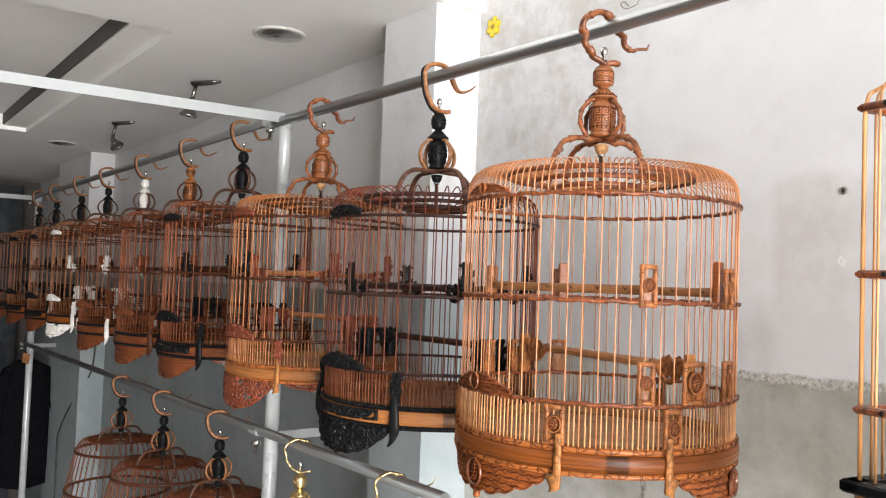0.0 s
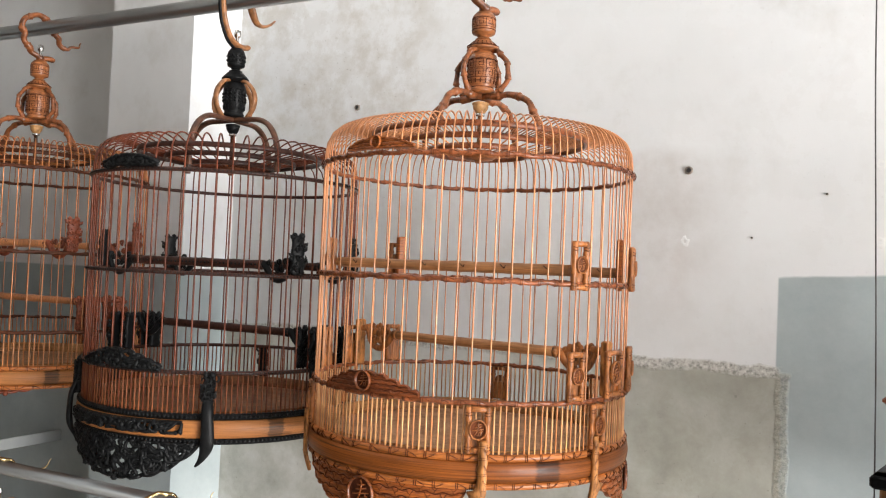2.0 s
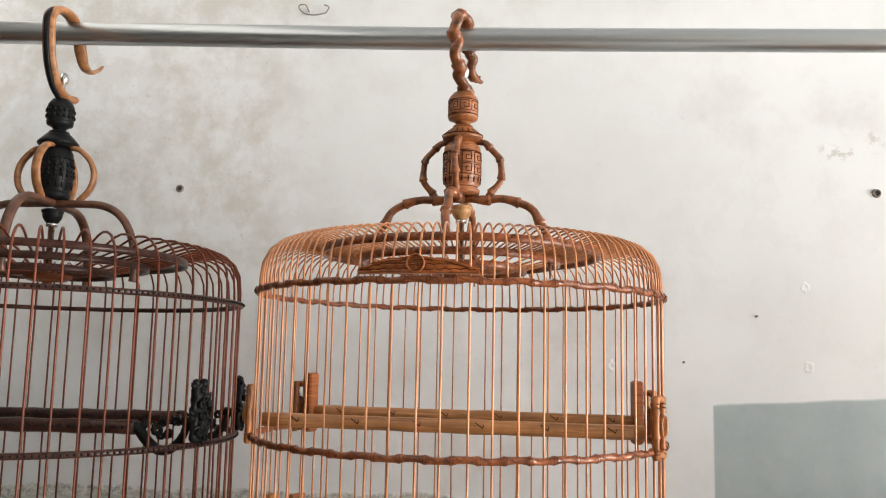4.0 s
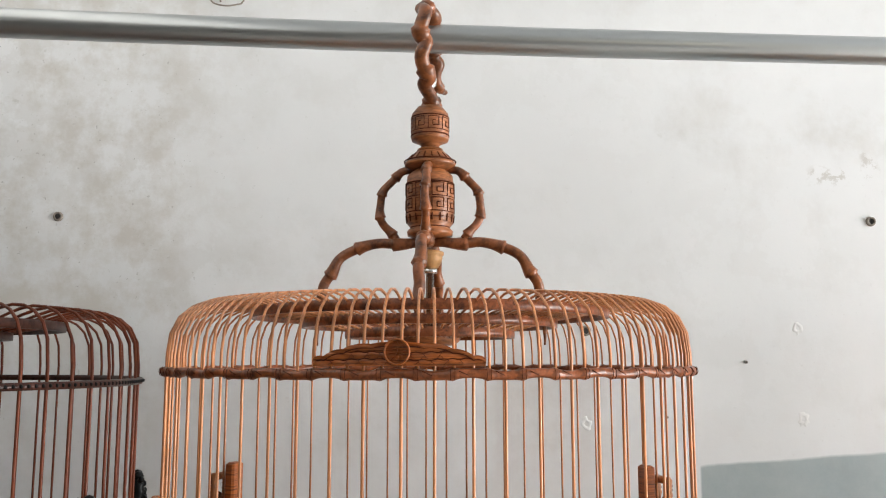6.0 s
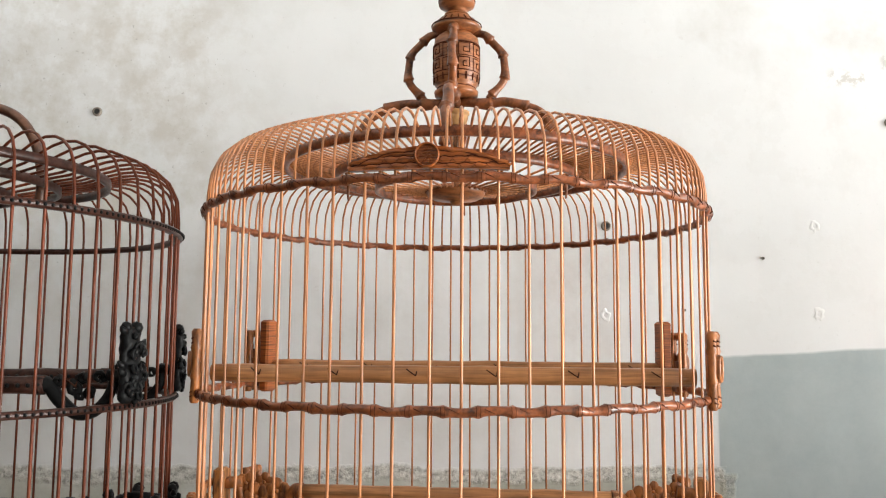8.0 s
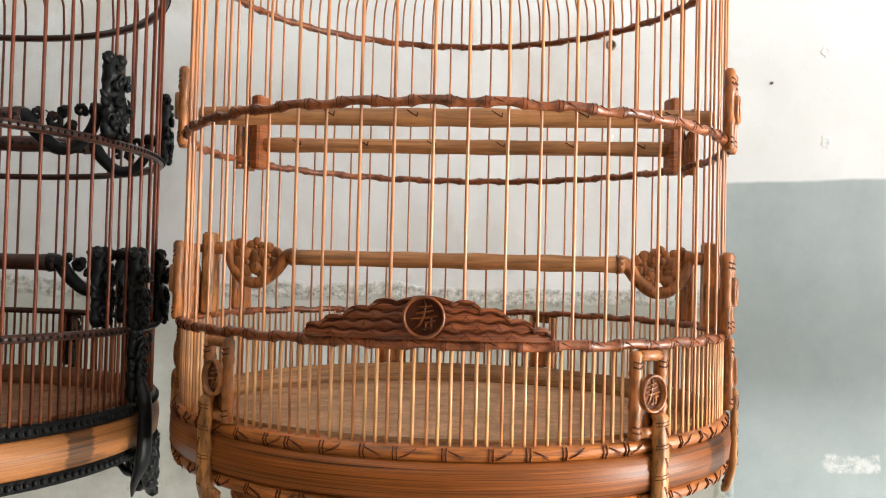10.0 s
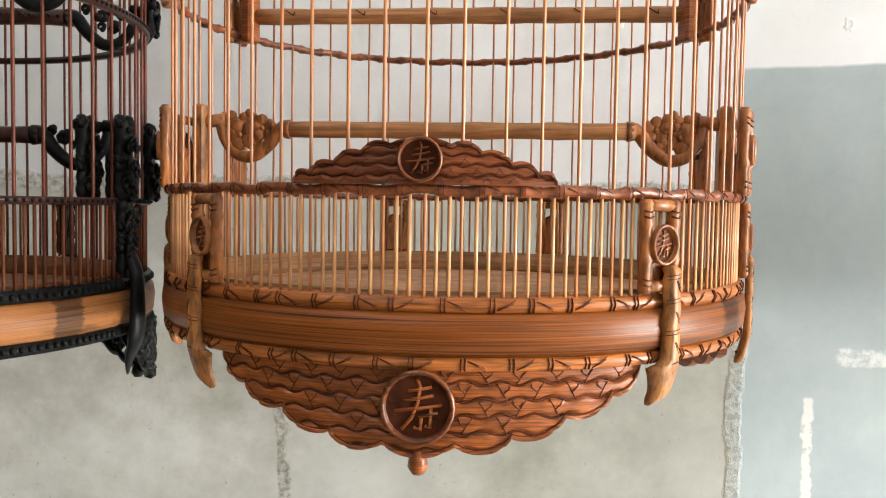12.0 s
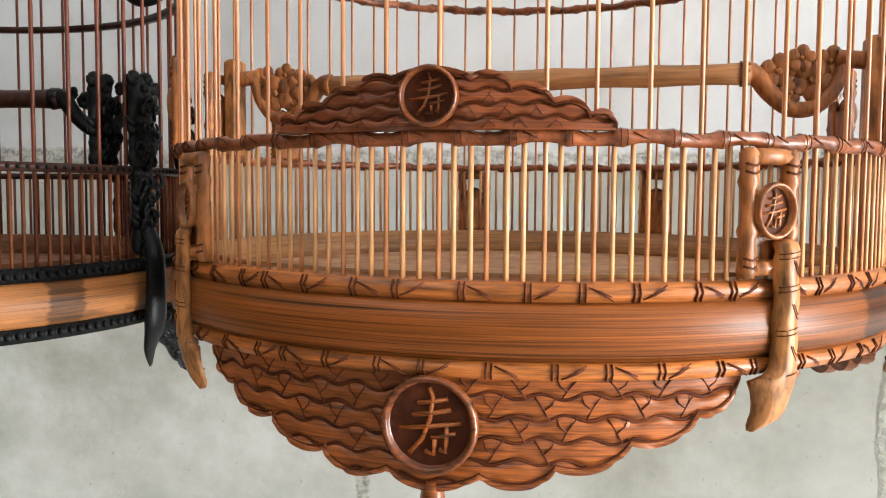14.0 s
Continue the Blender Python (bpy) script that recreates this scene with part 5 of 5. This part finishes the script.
for fx in (-3.308, -3.70):
    copy_thing(far, pose(fx, -0.008, rail_z(fx) - 0.590, 0, 0, 10))


def flared_cage(x, label, st, seed, brass=False):
    """A cage on the lower rail that widens towards its foot."""
    c = Cage(x, -0.005, low_z(x) - 0.60, 10, label, st, 0.135, 44, 1, "bird cages on the lower rail", top=0.408, hang=0.600, dome_dip=0.018, hook_turn=-25, tail=0.022)
    e, r0, r1 = c.e, 0.195, 0.135
    prof = [(r0, 0.02), (r0 * 0.985, 0.10), (r1 + 0.028, 0.25), (r1 + 0.002, 0.375), (r1 - 0.004, 0.392), (r1 - 0.018, 0.408), (r1 - 0.04, 0.413), (0.055, 0.404), (0.022, 0.397)]
    bar = Geo().tube([(p, 0, z) for p, z in prof], 0.0012, 5).mesh("bar", st["bar"])
    for k in range(44):
        part("bar", bar, None, e, "", Matrix.Rotation(math.tau * k / 44, 4, "Z"))
    for rr, z, nm in ((r1 + 0.003, 0.376, "upper_hoop"), (r1 + 0.029, 0.25, "middle_hoop"), (r0 * 0.987, 0.10, "lower_hoop")):
        part(nm, Geo().ringband([(rr - 0.003, z - 0.004), (rr + 0.003, z - 0.004), (rr + 0.003, z + 0.004), (rr - 0.003, z + 0.004)], 48), st["hoop"], e)
    part("dome_disc", Geo().ringband([(0.050, 0.400), (0.105, 0.409), (0.105, 0.412), (0.050, 0.403)], 48), st["disc"], e, "flat wooden ring in the dome")
    part("base_band", Geo().ringband([(r0 - 0.006, 0.0), (r0 + 0.005, 0.0), (r0 + 0.007, 0.02), (r0 + 0.005, 0.04), (r0 - 0.006, 0.04)], 64), st["band"], e)
    part("tray", Geo().lathe([(r0 - 0.005, 0.012), (r0 - 0.005, 0.018)], 40), TRAY, e)
    c.finial()
    return e


FLARED = dict(EBONY, bar=BROWN_BAR, hoop=BROWN_HOOP, band=BROWN_BAND, loop=HOOK_WOOD)
GILT = dict(EBONY, bar=BROWN_BAR, hoop=BROWN_HOOP, band=BROWN_BAND, finial=BRASS, finial_cut=BRASS, bead=BRASS, hook=BRASS, arm=BRASS, loop=BRASS, cane=True, hook_r=0.0034, hook_label="slender brass hook", bead_label="brass bead")
for fx in (-2.13, -1.70, -1.268):
    flared_cage(fx, "flared brown bird cage with a black finial", FLARED, 5)
for fx in (-0.828, -0.475):
    flared_cage(fx, "flared brown bird cage with a brass hook and finial", GILT, 6)


# ---- the square cage ----
def square_cage(cx, cy, z0):
    e = thing("square_birdcage", "square golden bamboo bird cage with black carved fittings", "bird cage", pose(cx, cy, z0, 0, 0, -10))
    h, n = 0.170, 13
    hang = rail_z(cx) - z0
    low, mid, high, top = 0.155, 0.260, 0.391, 0.414

    def prof(full):
        p = [(h, 0.100), (h, low), (h, mid), (h, high), (h - 0.0015, top - 0.012), (h - 0.008, top - 0.003), (h - 0.018, top), (h - 0.05, top - 0.002)]
        return p + ([(0.06, top - 0.010)] if full else [])

    bar = Geo().tube([(-p, 0, z) for p, z in prof(True)], 0.00115, 6).mesh("bar", SQUARE_BAR)
    short = Geo().tube([(-h, 0, 0.100), (-h, 0, low)], 0.00115, 6).mesh("short_bar", SQUARE_BAR)
    for side in range(4):
        m = Matrix.Rotation(radians(90 * side), 4, "Z")
        for k in range(n):
            y = -h + 2 * h * (k + 0.5) / n
            part("bar", bar, None, e, "", m @ Matrix.Translation((0, y, 0)))
            part("short_bar", short, None, e, "", m @ Matrix.Translation((0, y + h / n, 0)))
        part("corner_bar", Geo().tube([m @ Vector((-h, -h, z)) for z in (0.10, high)] + [m @ Vector(q) for q in ((-h + 0.002, -h + 0.002, top - 0.012), (-h + 0.014, -h + 0.014, top - 0.002), (-h + 0.06, -h + 0.06, top))], 0.0018, 8), SQUARE_BAR, e)
        for z, nm in ((high, "upper_rail"), (mid, "middle_rail"), (low, "lower_rail")):
            part(nm, Geo().box(m @ Matrix.Translation((-h, 0, z)), 0.010, 2 * h + 0.010, 0.0060, 0.002), HOOP, e, "brown rail with bored holes")
            g = Geo()
            for k in range(8):
                g.ball(m @ Vector((-h - 0.0046, -h + 2 * h * (k + 0.5) / 8, z)), 0.0024, 6, 4)
            tagged(part("rail_pegs", g, BLACK, e), kind="stuff")
        part("base_board", Geo().box(m @ Matrix.Translation((-h, 0, 0.050)), 0.012, 2 * h, 0.086, 0.002), SQUARE_WOOD, e, "honey-coloured base board")
        part("base_trim", Geo().box(m @ Matrix.Translation((-h - 0.001, 0, 0.096)), 0.020, 2 * h + 0.022, 0.010, 0.002), BLACK, e, "black trim")
        part("foot_trim", Geo().box(m @ Matrix.Translation((-h - 0.001, 0, 0.004)), 0.018, 2 * h + 0.018, 0.008, 0.002), BLACK, e, "black trim")
        claw = black_claw(71 + side, 0.05)
        tagged(part("claw_bracket", claw, BLACK, e, "knotty black carved bracket", m @ Matrix.Translation((-h - 0.006, 0.0, low - 0.022)) @ Matrix.Rotation(radians(-90), 4, "Z")), kind="stuff")
        tagged(part("claw_bracket", black_claw(81 + side, 0.055), BLACK, e, "knotty black carved bracket", m @ Matrix.Translation((-h - 0.012, 0.0, 0.075)) @ Matrix.Rotation(radians(-90), 4, "Z") @ Matrix.Scale(1.3, 4)), kind="stuff")
        part("drawer_pull", Geo().tube(curve([(-0.03, 0, 0), (-0.022, 0, 0.006), (0, 0, 0.003), (0.022, 0, 0.006), (0.03, 0, 0)], 4), 0.0038, 8), BLACK, e, "black carved drawer pull", m @ Matrix.Translation((-h - 0.010, -0.10, 0.060)) @ Matrix.Rotation(radians(90), 4, "Z"))
        part("cup_holder", Geo().lathe([(0.016, 0.0), (0.020, 0.004), (0.021, 0.03), (0.017, 0.05), (0.010, 0.056)], 16), BLACK, e, "dark rounded cup", m @ Matrix.Translation((-h + 0.05, -0.09, 0.103)))
    part("tray", Geo().box(Matrix.Translation((0, 0, 0.092)), 2 * h - 0.012, 2 * h - 0.012, 0.006), SQUARE_WOOD, e, "honey-coloured tray")
    part("perch", cane([(-h, 0.02, mid + 0.006), (0, 0.02, mid + 0.006), (h, 0.02, mid + 0.006)], 0.006, 0.06, 0.1, 8), PERCH, e)
    part("dome_board", Geo().box(Matrix.Translation((0, 0, top - 0.006)), 0.15, 0.15, 0.008, 0.002), HOOP, e, "square brown board in the roof")
    c = Cage(0, 0, 0, -10, "", EBONY, top=top - 0.005, hang=hang)
    bpy.data.objects.remove(c.e)
    c.e = e
    c.finial()
    return e


square_cage(0.600, -0.015, 1.25)


# ---- small things on and near the wall ----
def flower(x, z):
    t = thing("flower_ornament", "small yellow enamelled flower fixed on the wall", "wall ornament", Matrix.Translation((x, 0.26, z)))
    for k in range(6):
        m = Matrix.Rotation(radians(60 * k + 12), 4, "Y")
        rows = [[m @ Vector((q * rr * math.cos(a * math.tau / 14), -d, 0.0125 + 1.25 * q * rr * math.sin(a * math.tau / 14))) for a in range(14)] for rr, d, q in ((0.0075, 0.0, 1), (0.0072, 0.003, 1), (0.0050, 0.0042, 1), (0.0003, 0.0036, 1))]
        g = Geo()
        g.quads(rows, False, True)
        p = part("petal", g, YELLOW, t)
        part("petal_rim", Geo().tube([m @ Vector((0.0074 * math.cos(a * math.tau / 14), -0.0030, 0.0125 + 0.00925 * math.sin(a * math.tau / 14))) for a in range(14)], 0.0007, 5, True), YELLOW_RIM, p, "dark rim")
    part("flower_heart", Geo().ball((0, -0.004, 0), 0.004, 10, 6), YELLOW_RIM, t, "dark centre")


flower(-0.573, 2.019)


def wall_plug(x, z, r):
    t = thing("wall_plug", "old rusty screw plug sunk in the wall", "wall plug", Matrix.Translation((x, 0.26, z)) @ Matrix.Rotation(radians(90), 4, "X"), "screw plugs in the wall")
    part("collar", Geo().ringband([(r * 0.55, 0.0), (r, 0.0), (r * 0.9, 0.002), (r * 0.6, 0.003)], 16), RUST, t, "rusty rim")
    part("plug", Geo().lathe([(r * 0.58, 0.0), (r * 0.58, 0.0012), (r * 0.2, 0.0008)], 12), BLACK_WIRE, t, "dark plug")


for px, pz, pr in ((-0.364, 1.744, 0.005), (0.164, 1.632, 0.0055), (0.474, 1.748, 0.0055), (0.33, 1.60, 0.0016), (0.245, 1.545, 0.0015)):
    wall_plug(px, pz, pr)


def filler(x, z, r, seed):
    rnd = random.Random(seed)
    g = Geo()
    n = 18
    rad = [r * (0.7 + 0.6 * rnd.random()) for _ in range(n)]
    rows = [[(x + q * rad[k] * math.cos(k * math.tau / n), 0.2605 - d, z + q * rad[k] * 1.3 * math.sin(k * math.tau / n)) for k in range(n)] for q, d in ((1.0, 0.0), (0.8, 0.0006), (0.45, 0.0012), (0.25, 0.0004), (0.02, 0.0003))]
    g.quads(rows, False, True)
    solid("filler_patch", g, FILLER, "lump of white filler over an old hole", "wall filler", group="filler lumps on the wall")


for i, (px, pz, pr) in enumerate(((0.387, 1.635, 0.006), (0.388, 1.542, 0.007), (0.162, 1.539, 0.006))):
    filler(px, pz, pr, i)


def hanging_wire():
    t = thing("hanging_wire", "thin dark wire tied round the upper rail", "wire", Matrix.Translation((0.381, 0.0, rail_z(0.381))))
    part("loop", Geo().tube([(0.0004 * k, 0.0116 * math.cos(k * math.tau / 14), 0.0116 * math.sin(k * math.tau / 14)) for k in range(15)], 0.0008, 6), BLACK_WIRE, t)
    part("twist", Geo().tube([(0.0022 * math.cos(k * 1.1), 0.0022 * math.sin(k * 1.1), -0.0125 - 0.0011 * k) for k in range(24)], 0.0010, 5), BLACK_WIRE, t, "twisted end")
    part("strand", Geo().tube(curve([(0.001, 0.0, -0.0118), (0.0015, 0.0, -0.05), (0.003, 0.0, -0.16), (0.0068, 0.001, -0.30), (0.0105, 0.0, -0.45), (0.014, 0.0, -0.75), (0.017, 0.0, -1.1)], 5), 0.0007, 6), BLACK_WIRE, t)


hanging_wire()


def hook_scrap(x, z):
    t = thing("wire_scrap", "scrap of twisted wire stuck in the wall", "wire", Matrix.Translation((x, 0.26, z)))
    part("stem", Geo().tube(curve([(0, 0.0, 0), (-0.004, -0.008, 0.006), (-0.012, -0.008, 0.004), (-0.006, -0.006, -0.004), (0.008, -0.007, -0.007), (0.022, -0.006, -0.004)], 4), 0.0009, 6), RUST, t)
    part("tip", Geo().tube(curve([(0.022, -0.006, -0.004), (0.026, -0.007, 0.003), (0.020, -0.008, 0.006)], 4), 0.0009, 5), RUST, t)


hook_scrap(-0.213, 1.972)


def backpack(x, y, z):
    t = thing("backpack", "black cloth bag hanging from the far post", "bag", Matrix.Translation((x, y, z)))
    g = Geo()
    rows = []
    for j, (w, d, zz) in enumerate(((0.03, 0.05, 0.0), (0.05, 0.13, 0.02), (0.06, 0.16, 0.15), (0.06, 0.165, 0.35), (0.055, 0.15, 0.52), (0.045, 0.11, 0.62), (0.02, 0.04, 0.66))):
        rows.append([(w * math.cos(k * math.tau / 24) * (1 + 0.04 * math.sin(5 * k + j)), d * math.sin(k * math.tau / 24) * (1 + 0.05 * math.cos(3 * k + 2 * j)), zz) for k in range(24)])
    g.quads(rows, False, True)
    part("sack", g, CLOTH, t)
    part("strap", Geo().tube(curve([(0.03, 0.08, 0.60), (0.065, 0.12, 0.35), (0.06, 0.15, 0.05), (0.05, 0.16, -0.16)], 5), 0.012, 6, False, 0.25, (1, 0, 0)), CLOTH, t)
    part("strap", Geo().tube(curve([(0.03, -0.08, 0.60), (0.065, -0.12, 0.35), (0.06, -0.13, 0.03)], 5), 0.012, 6, False, 0.25, (1, 0, 0)), CLOTH, t)
    part("carry_loop", Geo().tube(curve([(-0.02, 0, 0.65), (0, -0.01, 0.70), (0.02, 0, 0.65)], 5), 0.007, 6), CLOTH, t)
    part("hanger_hook", Geo().tube(curve([(0.0, 0.0, 0.69), (0.01, -0.01, 0.735), (0.05, -0.025, 0.775), (0.085, -0.04, 0.772), (0.095, -0.045, 0.75)], 5), 0.003, 6), BRIGHT, t, "bright wire hook")
    return t


backpack(-4.055, 0.04, 0.36)
tag = thing("paper_tag", "small brown card tag tied to the far post", "tag", pose(-3.93, 0.01, low_z(-3.93) - 0.075, 0, 8, 35))
part("card", Geo().box(Matrix.Identity(4), 0.045, 0.002, 0.05, 0.0006), PERCH, tag)
part("string", Geo().tube([(0.0, 0.0, 0.024), (0.004, 0.004, 0.045), (0.0, 0.012, 0.066)], 0.0012, 5), CLOTH, tag)
solid("power_cable", Geo().tube(curve([(-3.36, 0.20, 1.22), (-3.40, 0.20, 1.03), (-3.50, 0.16, 0.90), (-3.66, 0.13, 0.72), (-3.70, 0.13, 0.55), (-3.66, 0.13, -0.34)], 5), 0.004, 6), BLACK_WIRE, "black cable hanging down the far wall", "cable")
